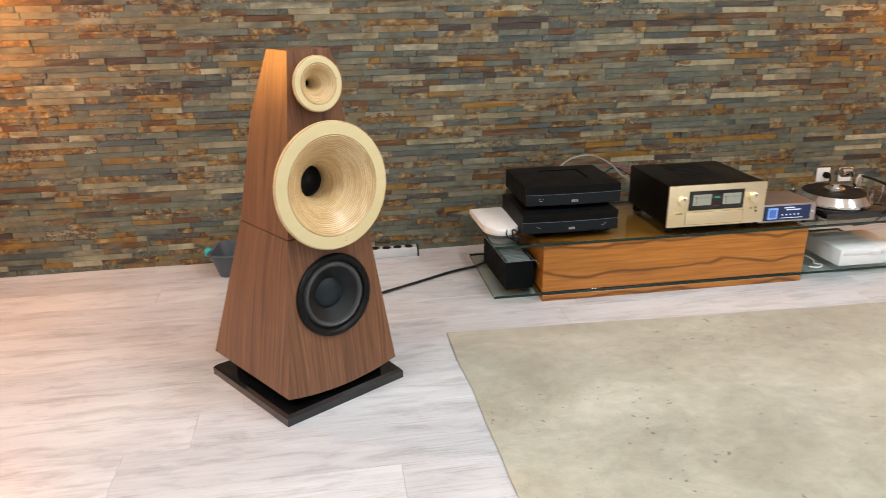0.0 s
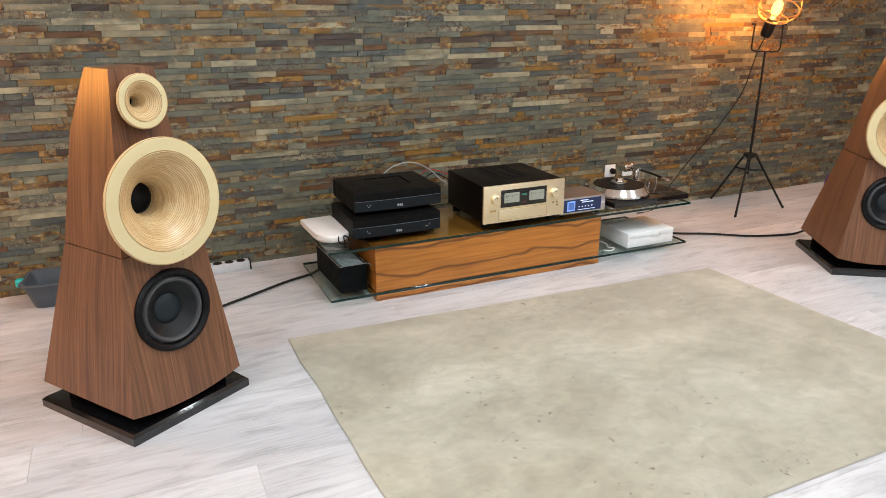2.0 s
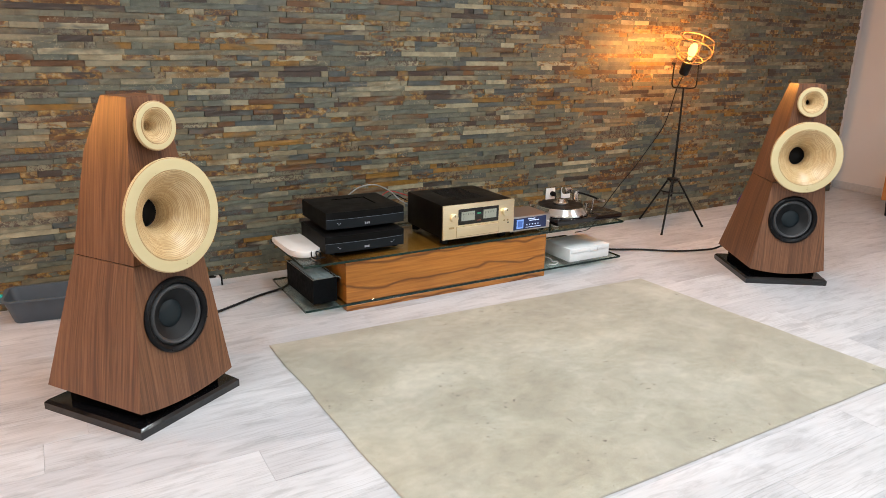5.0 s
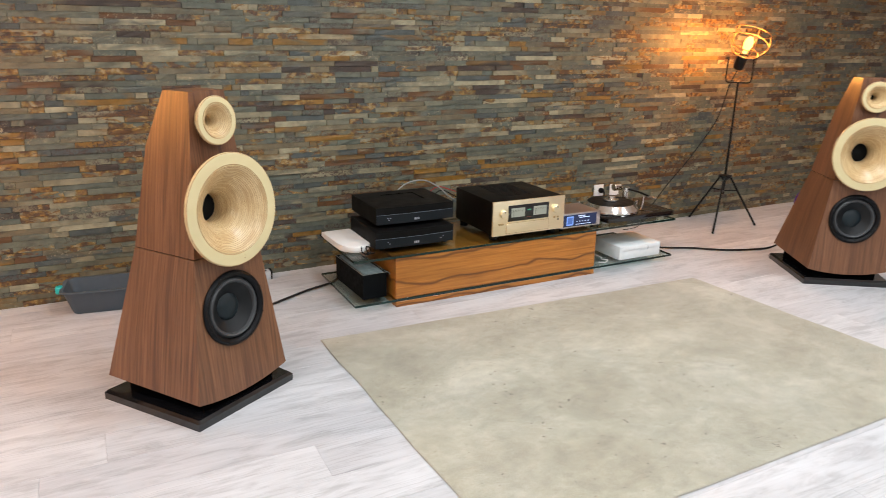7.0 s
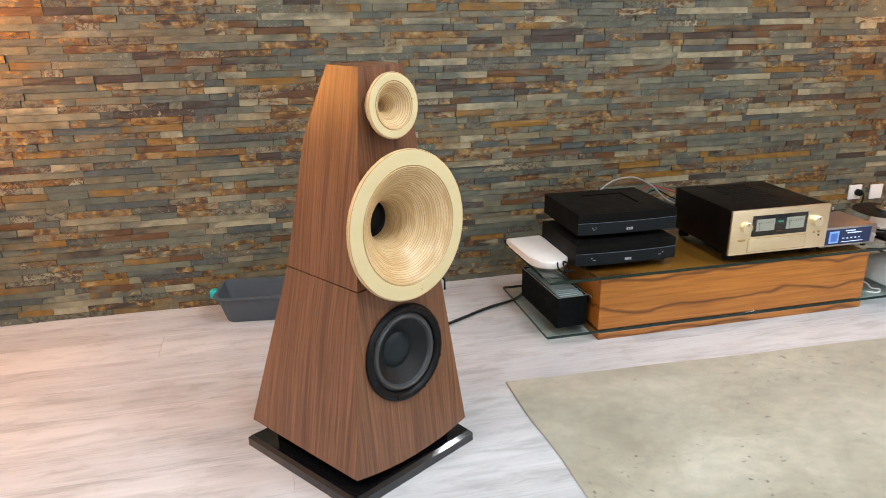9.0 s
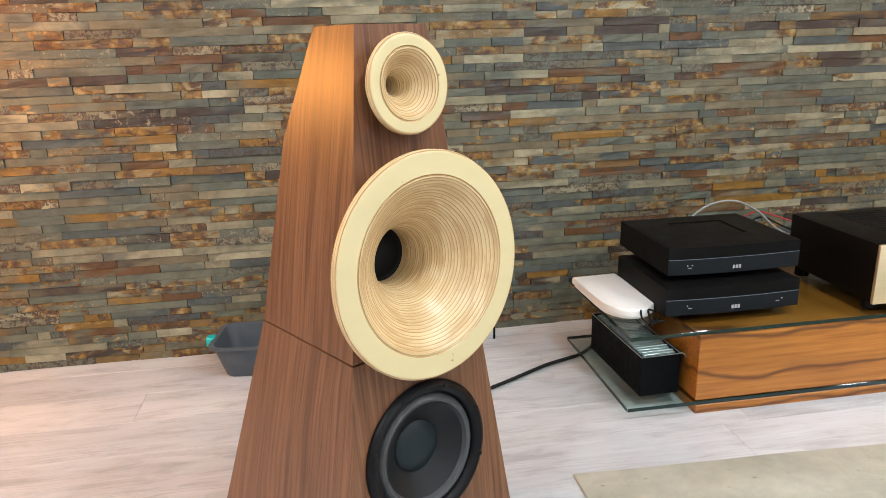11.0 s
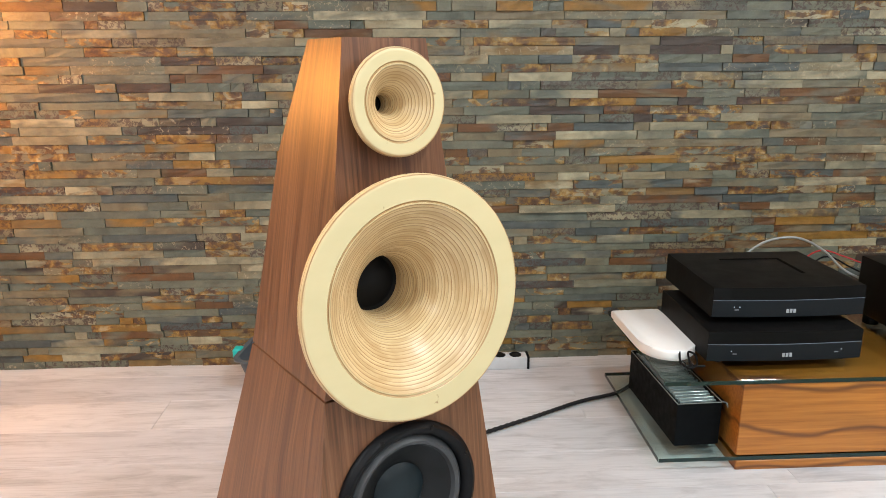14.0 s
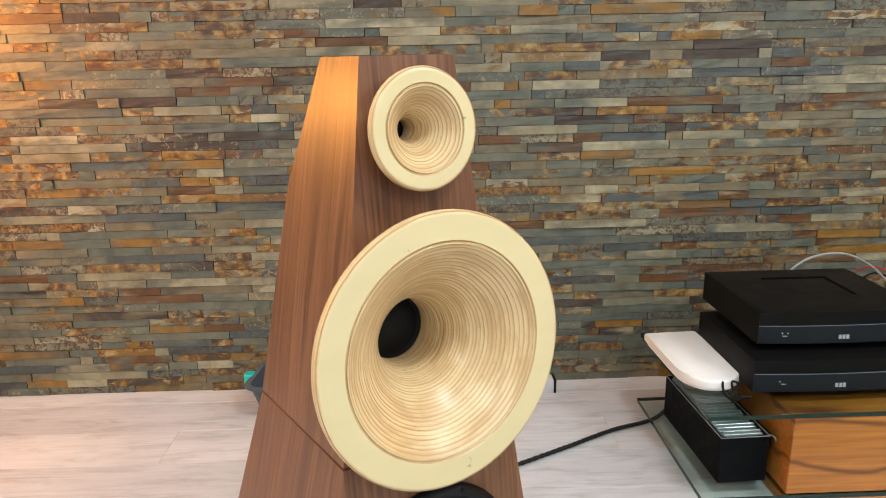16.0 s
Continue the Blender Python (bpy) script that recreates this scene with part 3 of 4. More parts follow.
def horn(name, parent, x, y, z, rim, lip, throat, depth, thick, steps, joint, tilt, label):
    body = part(name, lathe(horn_profile(rim, lip, throat, depth, thick, steps), 96), BIRCH, parent, label, 24, pose(x, y, z, tilt))
    part("horn_back", lathe([(rim - 0.004, thick), (rim * 0.82, thick + 0.012), (joint + 0.012, thick + 0.034), (joint, thick + 0.075)], 64), BIRCH, body)
    part("driver_diaphragm", lathe([(throat + 0.001, depth + 0.010), (throat * 0.9, depth + 0.016), (throat * 0.45, depth + 0.006), (0.0, depth + 0.001)], 40), BLACK_FELT, body, "black driver cone in the horn throat")
    return body


def loudspeaker(at, label):
    s = thing("loudspeaker", label, "loudspeaker", at, "pair of horn loudspeakers")
    plate = [(-0.233, 0.0), (0.233, 0.0), (0.268, 0.487), (-0.268, 0.487)]
    part("base_plate", prism(plate, 0.0, 0.037, 0.010, 1), BLACK_GLOSS, s, "glossy black lacquered base plate")
    part("plinth", prism([(-0.17, 0.05), (0.17, 0.05), (0.215, 0.40), (-0.215, 0.40)], 0.0375, 0.105), VOID, s, "black plinth between base and cabinet")
    low = part("lower_cabinet", shell([(0.090, section(0.090, 0.440, 0.264)), (0.594, section(0.594, 0.362, 0.157))], 0.026, 0.024), WALNUT, s)
    mid = baffle(0.381)
    cut(low, [lathe([(0, 0.0), (0.120, 0.0), (0.120, 0.16), (0, 0.16)], 64, centre=(-0.007, mid - 0.05, 0.385))])
    up = part("upper_cabinet", shell([(0.598, section(0.598, 0.362, 0.156)), (0.955, section(0.955, 0.322, 0.103)), (1.149, section(1.149, 0.248, 0.070))]), WALNUT, s)
    cut(up, [lathe([(0, 0.0), (0.104, 0.0), (0.104, 0.24), (0, 0.24)], 64, centre=(0, baffle(0.751) - 0.05, 0.751)), lathe([(0, 0.0), (0.046, 0.0), (0.046, 0.12), (0, 0.12)], 48, centre=(0, baffle(1.055) - 0.05, 1.055))])
    part("cabinet_joint", prism([(-0.136, 0.070), (0.136, 0.070), (0.148, 0.354), (-0.148, 0.354)], 0.588, 0.606), BLACK_FELT, s, "dark shadow gap between the cabinets")
    horn("midrange_horn", s, 0.004, 0.010, 0.751, 0.199, 0.154, 0.051, 0.148, 0.015, 40, 0.107, -4.0, "turned birch plywood horn with ringed plies")
    horn("tweeter_horn", s, 0.008, 0.062, 1.053, 0.083, 0.058, 0.014, 0.075, 0.013, 22, 0.047, -4.0, "small turned birch plywood horn")
    w = part("woofer", lathe([(0.121, 0.020), (0.137, 0.004), (0.138, -0.003), (0.135, -0.009), (0.128, -0.013), (0.120, -0.011), (0.113, -0.003), (0.111, 0.008), (0.111, 0.02)], 80), RUBBER, s, "black round woofer frame", 40, pose(-0.007, mid - 0.001, 0.385, -5.7))
    part("surround", lathe([(0.112, 0.006), (0.108, -0.002), (0.102, -0.006), (0.096, -0.003), (0.092, 0.005)], 80), SURROUND, w, "grey rubber woofer surround")
    part("cone", lathe([(0.093, 0.005), (0.080, 0.014), (0.062, 0.027), (0.044, 0.038), (0.038, 0.046)], 80), CONE, w, "dark grey paper cone")
    part("dust_cap", lathe([(0.050, 0.033), (0.043, 0.0275), (0.029, 0.0225), (0.014, 0.020), (0.0, 0.0195)], 48), CAP, w, "slate blue dust cap")
    for k in range(8):
        a = math.pi * (k + 0.5) / 4
        screw = part("screw", lathe([(0.0, -0.0155), (0.0022, -0.0155), (0.0024, -0.0145), (0.0042, -0.0148), (0.0046, -0.013), (0.0046, -0.009)], 14, centre=(0.128 * math.cos(a), 0, 0.128 * math.sin(a))), BLACK_STEEL, w)
    return s


left_speaker = loudspeaker(pose(0.590, 2.408, 0, 0, 0, 31.6), "walnut pyramid loudspeaker with two pale wooden horns, beside the rug")
right_speaker = copy_thing(left_speaker, pose(3.933, 2.291, 0, 0, 0, -33.5))
right_speaker["label"] = "walnut pyramid loudspeaker with two pale wooden horns, near the tripod lamp"


# ---- media console ----
X0, X1, Y0, Y1 = 1.252, 3.352, 3.072, 3.618       # outline of the glass
def build_console():
    c = thing("media_console", "low teak console with two green glass shelves", "console")
    part("core_box", box(1.472, 2.742, 3.070, 3.59, 0.0435, 0.2605, 0.0015, 1), TEAK, c, "orange teak veneer with dark wavy grain")
    part("plinth_box", box(1.472, 2.742, 3.066, 3.59, 0.0, 0.0285, 0.0015, 1), TEAK, c)
    for z in (0.0295, 0.2615):
        shelf = part("glass_shelf", box(X0, X1, Y0 - 0.004, Y1, z, z + 0.013, 0.001, 1), GLASS, c, "green tinted clear glass")
        t = 0.0012
        for x0, x1, y0, y1 in ((X0, X1, Y0 - 0.004 - t, Y0 - 0.0042), (X0, X1, Y1 + 0.0002, Y1 + t), (X0 - t, X0 - 0.0002, Y0, Y1), (X1 + 0.0002, X1 + t, Y0, Y1)):
            part("glass_edge", box(x0, x1, y0, y1, z + 0.0008, z + 0.0122), GLASS_EDGE, shelf)
    return c


build_console()
TOP = 0.2750


def screw_feet(parent, spots, z0, z1, r, material=RUBBER):
    for x, y in spots:
        part("foot", lathe([(0, z0), (r * 0.9, z0), (r, z0 + 0.002), (r, z1 - 0.002), (r * 0.9, z1), (0, z1)], 20, "Z", centre=(x, y, 0)), material, parent)


def build_amplifier():
    a = thing("amplifier", "champagne gold integrated amplifier with a black cover", "amplifier", pose(2.265, 3.068, TOP))
    z0, z1, w = 0.032, 0.222, 0.2325
    part("cover", box(-w + 0.006, w - 0.006, 0.013, 0.430, z0 + 0.003, z1 - 0.002, 0.004), DARK_BROWN, a, "dark brown ventilated metal cover")
    for k in range(11):
        part("vent_slot", box(-0.10, 0.10, 0.12 + 0.026 * k, 0.131 + 0.026 * k, z1 - 0.0015, z1 - 0.0005), BLACK_FELT, a)
    f = part("front_panel", box(-w, w, 0.0, 0.013, z0, z1, 0.003), GOLD, a, "brushed champagne gold front panel")
    part("display_bezel", box(-0.138, 0.124, -0.0035, -0.0002, 0.108, 0.196, 0.0012), BLACK_GLOSS, f, "black display window")
    for x in (-0.120, 0.022):
        part("meter", box(x, x + 0.086, -0.0045, -0.0037, 0.130, 0.180), METER, f, "pale lit power meter")
        for k in range(7):
            a1 = x + 0.010 + 0.011 * k
            part("scale_mark", box(a1, a1 + 0.0012, -0.0050, -0.0047, 0.160, 0.170), BLACK_FELT, f)
        part("needle", box(x + 0.014, x + 0.0155, -0.0052, -0.0047, 0.134, 0.168), BLACK_FELT, f)
    part("meter_emblem", box(-0.018, 0.006, -0.0045, -0.0037, 0.161, 0.168), METER_GREEN, f)
    part("indicator", box(-0.020, 0.006, -0.0045, -0.0037, 0.122, 0.128), METER_RED, f)
    part("door_gap", box(-0.148, 0.130, -0.0012, -0.0001, 0.041, 0.099), GOLD_DARK, f)
    door = part("drop_door", box(-0.146, 0.128, -0.003, -0.0002, 0.043, 0.097, 0.001), GOLD, f, "gold drop-down door")
    for x in (-0.168, 0.172):
        k = part("knob", lathe([(0.0, -0.019), (0.020, -0.019), (0.0228, -0.017), (0.0235, -0.010), (0.0235, -0.002), (0.027, -0.0015), (0.027, -0.0002), (0, -0.0002)], 40, centre=(x, 0, 0.152)), GOLD, f, "round gold control knob")
        part("pointer", box(x - 0.0012, x + 0.0012, -0.0198, -0.0192, 0.160, 0.172), BLACK_FELT, k)
    part("power_button", box(-0.197, -0.165, -0.006, -0.0002, 0.092, 0.102, 0.002), GOLD_DARK, f)
    for x in (0.165, 0.188):
        part("button", lathe([(0, -0.005), (0.0045, -0.005), (0.005, -0.004), (0.005, -0.0002)], 18, centre=(x, 0, 0.104)), GOLD_DARK, f)
    part("headphone_socket", lathe([(0, -0.001), (0.0045, -0.001), (0.0048, -0.0002)], 18, centre=(0.192, 0, 0.088)), BLACK_FELT, f)
    screw_feet(a, [(-0.19, 0.06), (0.19, 0.06), (-0.19, 0.39), (0.19, 0.39)], 0.0, z0 + 0.004, 0.024)


build_amplifier()


def build_player(at, label, mark_left, marks_right):
    """A black hi-fi box with a bowed dark front and a black L on its lid, drawn as a recess's shade."""
    p = thing("hifi_unit", label, "hi-fi unit", at, "stacked black hi-fi units")
    w, h = 0.221, 0.100
    bow = [(w * (2 * k / 14 - 1), 0.010 - 0.010 * (1 - (2 * k / 14 - 1) ** 2)) for k in range(15)]
    part("case", prism(bow + [(w, 0.375), (-w, 0.375)], 0.0125, h, 0.004), BLACK_SATIN, p, "black anodised case")
    part("front_inlay", prism([(x * 0.997, y - 0.0022) for x, y in bow] + [(x * 0.997, y - 0.0002) for x, y in reversed(bow)], 0.014, 0.062), BLACK_FRONT, p, "blue-black lower front strip")
    part("front_line", prism([(x * 0.997, y - 0.0032) for x, y in bow] + [(x * 0.997, y - 0.0002) for x, y in reversed(bow)], 0.0622, 0.0634), LINE, p, "thin pale line across the front")
    # thin black strips on the lid stand in for shade inside a recess
    for x0, x1, y0, y1 in ((-0.085, 0.110, 0.282, 0.295), (0.099, 0.110, 0.130, 0.2819)):
        part("lid_groove", box(x0, x1, y0, y1, h + 0.0002, h + 0.0010), VOID, p)
    for k, x in enumerate((-0.008, 0.002, 0.012)):
        part("maker_mark", box(x - 0.0035, x + 0.0035, -0.0040, -0.0023, 0.026, 0.037), PRINT, p)
    for x in mark_left:
        part("indicator", box(x - 0.0014, x + 0.0014, 0.002, 0.0045, 0.042, 0.045), LED, p)
    for x in marks_right:
        part("caption", box(x - 0.006, x + 0.006, 0.0015, 0.0045, 0.0345, 0.0365), PRINT, p)
    screw_feet(p, [(-0.18, 0.06), (0.18, 0.06), (-0.18, 0.33), (0.18, 0.33)], 0.0, 0.0135, 0.02)
    return p


build_player(pose(1.617, 3.140, TOP + 0.008), "black hi-fi amplifier box with bowed front, on glass shelf", (-0.155, -0.130, 0.135, 0.160), (-0.145, 0.145))
build_player(pose(1.646, 3.198, TOP + 0.1165), "black hi-fi player with bowed front, stacked on another", (-0.160, -0.145, -0.128, -0.112, -0.085), (-0.153, -0.120, -0.076))
for x in (1.45, 1.81):
    for y in (3.20, 3.48):
        tagged(part("isolation_foot", lathe([(0, TOP), (0.014, TOP), (0.015, TOP + 0.0078), (0, TOP + 0.0078)], 20, "Z", centre=(x, y, 0)), RUBBER), "small black rubber isolation puck", "foot", "isolation feet")


def build_streamer():
    s = thing("streamer", "small silver network player with a blue display", "music streamer", pose(2.634, 3.090, TOP))
    part("cover", box(-0.140, 0.140, 0.006, 0.215, 0.019, 0.103, 0.003), ROSE, s, "pale champagne metal cover")
    f = part("front_panel", box(-0.141, 0.141, 0.0, 0.006, 0.018, 0.104, 0.0015), SILVER, s, "silver front frame")
    d = part("display", box(-0.120, 0.113, -0.0020, -0.0002, 0.027, 0.095), SCREEN, f, "lit blue display")
    part("cover_art", box(-0.100, -0.052, -0.0028, -0.0022, 0.034, 0.087), SCREEN_COVER, d)
    part("cover_art_inner", box(-0.093, -0.059, -0.0034, -0.0030, 0.042, 0.079), SCREEN_ART, d)
    for x0, x1, z in ((-0.010, 0.062, 0.076), (-0.020, 0.030, 0.086)):
        part("text_bar", box(x0, x1, -0.0028, -0.0022, z - 0.0025, z + 0.0025), SCREEN_TEXT, d)
    for k in range(5):
        part("icon", box(-0.030 + 0.020 * k, -0.023 + 0.020 * k, -0.0028, -0.0022, 0.050, 0.056), SCREEN_TEXT, d)
    part("progress_bar", box(-0.035, 0.075, -0.0028, -0.0022, 0.036, 0.039), SCREEN_TEXT, d)
    part("knob", lathe([(0, -0.010), (0.006, -0.010), (0.007, -0.008), (0.007, -0.0002)], 20, centre=(0.128, 0, 0.056)), SILVER, f)
    screw_feet(s, [(-0.11, 0.03), (0.11, 0.03), (-0.11, 0.19), (0.11, 0.19)], 0.0, 0.020, 0.012)


build_streamer()


def build_turntable():
    t = thing("turntable", "black turntable with polished platter and record clamp", "turntable", pose(3.080, 3.300, TOP))
    part("plinth", box(-0.250, 0.265, -0.222, 0.185, 0.017, 0.048, 0.003), BLACK_GLOSS, t, "glossy black plinth")
    pc = (-0.092, -0.045, 0)
    p = part("platter", lathe([(0, 0.050), (0.166, 0.050), (0.171, 0.054), (0.171, 0.064), (0.146, 0.096), (0.143, 0.0990), (0.0, 0.0990)], 80, "Z", centre=pc), CHROME, t, "polished aluminium platter with bevelled rim")
    part("mat", lathe([(0, 0.0992), (0.141, 0.0992), (0.140, 0.1020), (0, 0.1020)], 64, "Z", centre=pc), RUBBER, p, "black platter mat")
    part("record_clamp", lathe([(0.0, 0.1022), (0.046, 0.1022), (0.047, 0.106), (0.046, 0.116), (0.040, 0.119), (0.026, 0.121), (0.024, 0.134), (0.021, 0.137), (0, 0.137)], 40, "Z", centre=pc), CHROME, p, "polished record clamp")
    arm = part("tonearm_base", lathe([(0, 0.048), (0.034, 0.048), (0.034, 0.066), (0.020, 0.070), (0.020, 0.116), (0.025, 0.118), (0.025, 0.140), (0, 0.142)], 32, "Z", centre=(0.150, 0.105, 0)), CHROME, t, "silver tonearm pivot")
    part("tonearm_tube", tube([(0.112, 0.150, 0.134), (0.150, 0.105, 0.131), (0.190, 0.03, 0.120), (0.215, -0.05, 0.105)], 0.0065, 10), BLACK_STEEL, arm, "black tonearm tube")
    part("counterweight", lathe([(0, -0.026), (0.021, -0.026), (0.024, -0.022), (0.024, 0.022), (0.021, 0.026), (0, 0.026)], 28, "X", centre=(0.118, 0.152, 0.134)), CHROME, arm, "round counterweight")
    part("headshell", box(0.204, 0.228, -0.098, -0.048, 0.096, 0.108, 0.002), SILVER, arm)
    part("arm_rest", lathe([(0, 0.048), (0.0045, 0.048), (0.004, 0.103), (0, 0.104)], 14, "Z", centre=(0.205, -0.01, 0)), CHROME, t)
    for x in (0.125, 0.185):
        part("adjuster", lathe([(0, 0.048), (0.010, 0.048), (0.010, 0.066), (0, 0.067)], 16, "Z", centre=(x, 0.030, 0)), CHROME, t)
    for x, y in ((-0.21, -0.15), (0.225, -0.15), (-0.21, 0.15), (0.225, 0.15)):
        part("foot", lathe([(0, 0.0), (0.022, 0.0), (0.024, 0.003), (0.020, 0.010), (0.022, 0.017), (0, 0.017)], 24, "Z", centre=(x, y, 0)), WHITE_PLASTIC, t, "pale translucent foot")


build_turntable()


def build_carton():
    c = thing("cardboard_box", "closed white cardboard box on the lower glass shelf", "box", pose(3.118, 3.098, 0.0428))
    part("box_body", box(-0.160, 0.160, 0.0, 0.255, 0.0, 0.078, 0.002), WHITE_CARD, c)
    part("lid", box(-0.161, 0.161, -0.001, 0.256, 0.0785, 0.0825, 0.0015), WHITE_CARD, c)
    part("front_flap", box(-0.150, 0.156, -0.0035, -0.0012, 0.056, 0.080, 0.0008), WHITE_CARD, c)
    part("tab", box(0.0, 0.050, -0.0052, -0.0037, 0.052, 0.072, 0.0005), WHITE_CARD, c)
    part("tab_slot", box(0.055, 0.059, -0.0052, -0.0037, 0.050, 0.070), GREY_PLASTIC, c)


build_carton()


def build_case():
    c = thing("disc_case", "open black zipped case full of clear plastic sleeves", "disc case", pose(1.383, 3.132, 0.0430, 0, 0, 2.5))
    w, d, h = 0.065, 0.375, 0.132
    bm = bmesh.new()
    for x0, x1, y0, y1 in ((-w, w, 0, 0.006), (-w, w, d - 0.006, d), (-w, -w + 0.006, 0.006, d - 0.006), (w - 0.006, w, 0.006, d - 0.006)):
        box(x0, x1, y0, y1, 0.0, h, 0.0, bm=bm)
    box(-w + 0.006, w - 0.006, 0.006, d - 0.006, 0.0, 0.006, bm=bm)
    part("case_shell", bm, CASE, c, "black nylon shell")
    part("zip", tube([(-w, 0, h), (w, 0, h), (w, d, h), (-w, d, h)], 0.0017, 6, True, straight=True), GREY_WIRE, c, "grey zip teeth round the rim")
    for k in range(30):
        y = 0.012 + 0.0118 * k
        part("sleeve", box(-w + 0.012, w - 0.012, y, y + 0.006, 0.008, h + 0.002 + 0.004 * math.sin(k * 2.1), 0.001, 1), SLEEVES, c)
    lid = [(w + 0.004, 0.01, h - 0.004), (w + 0.022, 0.01, h - 0.014), (w + 0.034, 0.01, 0.07), (w + 0.040, 0.01, 0.006)]
    bm = bmesh.new()
    rows = [[bm.verts.new((x, y, z)) for x, _, z in smooth_line(lid, 5)] for y in (0.012, 0.30)]
    for i in range(len(rows[0]) - 1):
        bm.faces.new((rows[0][i], rows[0][i + 1], rows[1][i + 1], rows[1][i]))
    bmesh.ops.solidify(bm, geom=bm.faces[:], thickness=0.004)
    part("open_lid", bm, CASE, c, "open lid hanging over the side")
    part("lid_zip", tube([(x, 0.011, z) for x, _, z in lid], 0.0022, 6), GREY_WIRE, c)


build_case()


def build_lid():
    """A white plastic lid with one round end, and its thin black cord."""
    s = thing("plastic_tray", "upturned white rounded plastic tray on the glass shelf", "tray", pose(1.320, 3.338, TOP + 0.0005, 0, 0, 3.0))
    out = [(0.090, 0.215), (-0.084, 0.215)] + [(-0.090, 0.0)] + [(0.002 - 0.092 * math.cos(math.pi * k / 18), -0.05 - 0.108 * math.sin(math.pi * k / 18)) for k in range(19)] + [(0.094, 0.0)]
    out = [(x * 0.93 + 0.004, y * 0.94) for x, y in out]
    bm = prism(out, 0.010, 0.034, 0.009, 3)
    part("shell", bm, WHITE_PLASTIC, s, "white glossy plastic")
    part("under_rim", prism([(x * 0.93, y * 0.94) for x, y in out], 0.0, 0.0095), WHITE_PLASTIC, s)
    part("cord", tube([(0.01, -0.142, 0.030), (0.0, -0.177, 0.012), (0.018, -0.200, 0.004), (0.045, -0.182, 0.008), (0.052, -0.152, 0.022), (0.036, -0.142, 0.026), (0.030, -0.182, 0.006), (0.065, -0.190, 0.004)], 0.0032, 8), RUBBER, s, "short black knotted cord")
    part("bead", lathe([(0, -0.007), (0.006, -0.005), (0.008, 0), (0.006, 0.005), (0, 0.007)], 16, "Z", centre=(0.018, -0.198, 0.0075)), RUBBER, s)


build_lid()


# ---- things along the wall ----
def wall_socket(x, z, label):
    s = thing("wall_socket", label, "wall socket", pose(x, STONE_Y - 0.006, z), "wall sockets")
    part("cover_plate", box(-0.041, 0.041, -0.009, 0.0, -0.041, 0.041, 0.003), WHITE_PLASTIC, s)
    part("socket_well", lathe([(0.0, -0.0055), (0.019, -0.0055), (0.020, -0.0095), (0.0215, -0.0100), (0.0215, -0.0092)], 32), WHITE_PLASTIC, s)
    for k in (-0.009, 0.009):
        part("contact_hole", lathe([(0, -0.0060), (0.0025, -0.0060), (0.0025, -0.0056)], 12, centre=(k, 0, 0)), BLACK_FELT, s)
    return s


wall_socket(3.380, 0.291, "white wall socket with a black plug in it")
wall_socket(3.523, 0.285, "white wall socket, empty, beside the turntable")
plug = thing("power_plug", "black power plug pushed into the wall socket", "plug", pose(3.392, STONE_Y - 0.015, 0.291))
part("plug_body", lathe([(0, 0.0), (0.018, 0.0), (0.019, -0.010), (0.016, -0.030), (0.008, -0.040), (0, -0.041)], 24), RUBBER, plug)
part("lead", tube([(0, -0.036, 0.0), (-0.004, -0.052, -0.012), (-0.006, -0.046, -0.06), (-0.010, -0.020, -0.15), (-0.012, -0.016, -0.275)], 0.0045, 8), RUBBER, plug)

strip = thing("power_strip", "silver grey power strip lying on the floor", "power strip", pose(0.838, 3.780, 0))
part("housing", box(-0.160, 0.160, -0.028, 0.028, 0.0, 0.048, 0.004), GREY_PLASTIC, strip, "silver aluminium housing")
for k in range(5):
    w = part("outlet", lathe([(0, 0.0484), (0.0190, 0.0484), (0.0205, 0.0495), (0.0225, 0.0495), (0.0225, 0.0470)], 28, "Z", centre=(-0.118 + 0.059 * k, 0, 0)), RUBBER, strip, "black round outlet")
for x in (-0.164, 0.164):
    part("end_cap", box(x - 0.004, x + 0.004, -0.029, 0.029, 0.0, 0.050, 0.002), RUBBER, strip)


def build_basin():
    b = thing("basin", "slate grey plastic basin standing on the floor", "basin", pose(0.175, 3.705, 0, 0, 0, -7.0))
    def outline(w, d, r, z, n=7):
        pts = []
        for cx, cy, a0 in ((w - r, d - r, 0), (-w + r, d - r, 90), (-w + r, -d + r, 180), (w - r, -d + r, 270)):
            pts += [(cx + r * math.cos(radians(a0 + 90 * k / n)), cy + r * math.sin(radians(a0 + 90 * k / n)), z) for k in range(n + 1)]
        return pts
    levels = [outline(0.165, 0.085, 0.03, 0.001), outline(0.170, 0.090, 0.035, 0.006), outline(0.200, 0.112, 0.04, 0.114), outline(0.215, 0.126, 0.05, 0.117), outline(0.215, 0.126, 0.05, 0.124), outline(0.198, 0.110, 0.04, 0.124), outline(0.166, 0.086, 0.03, 0.008)]
    bm = bmesh.new()
    loops = [[bm.verts.new(p) for p in lv] for lv in levels]
    m = len(loops[0])
    for a, c in zip(loops, loops[1:]):
        for i in range(m):
            bm.faces.new((a[i], a[(i + 1) % m], c[(i + 1) % m], c[i]))
    bm.faces.new(list(reversed(loops[0]))), bm.faces.new(loops[-1])
    part("basin_body", bm, BASIN, b)
    part("teal_cloth_clip", box(-0.240, -0.208, -0.035, 0.005, 0.092, 0.130, 0.008, 3), TEAL, b, "teal plastic grip at the rim")
    return b


build_basin()


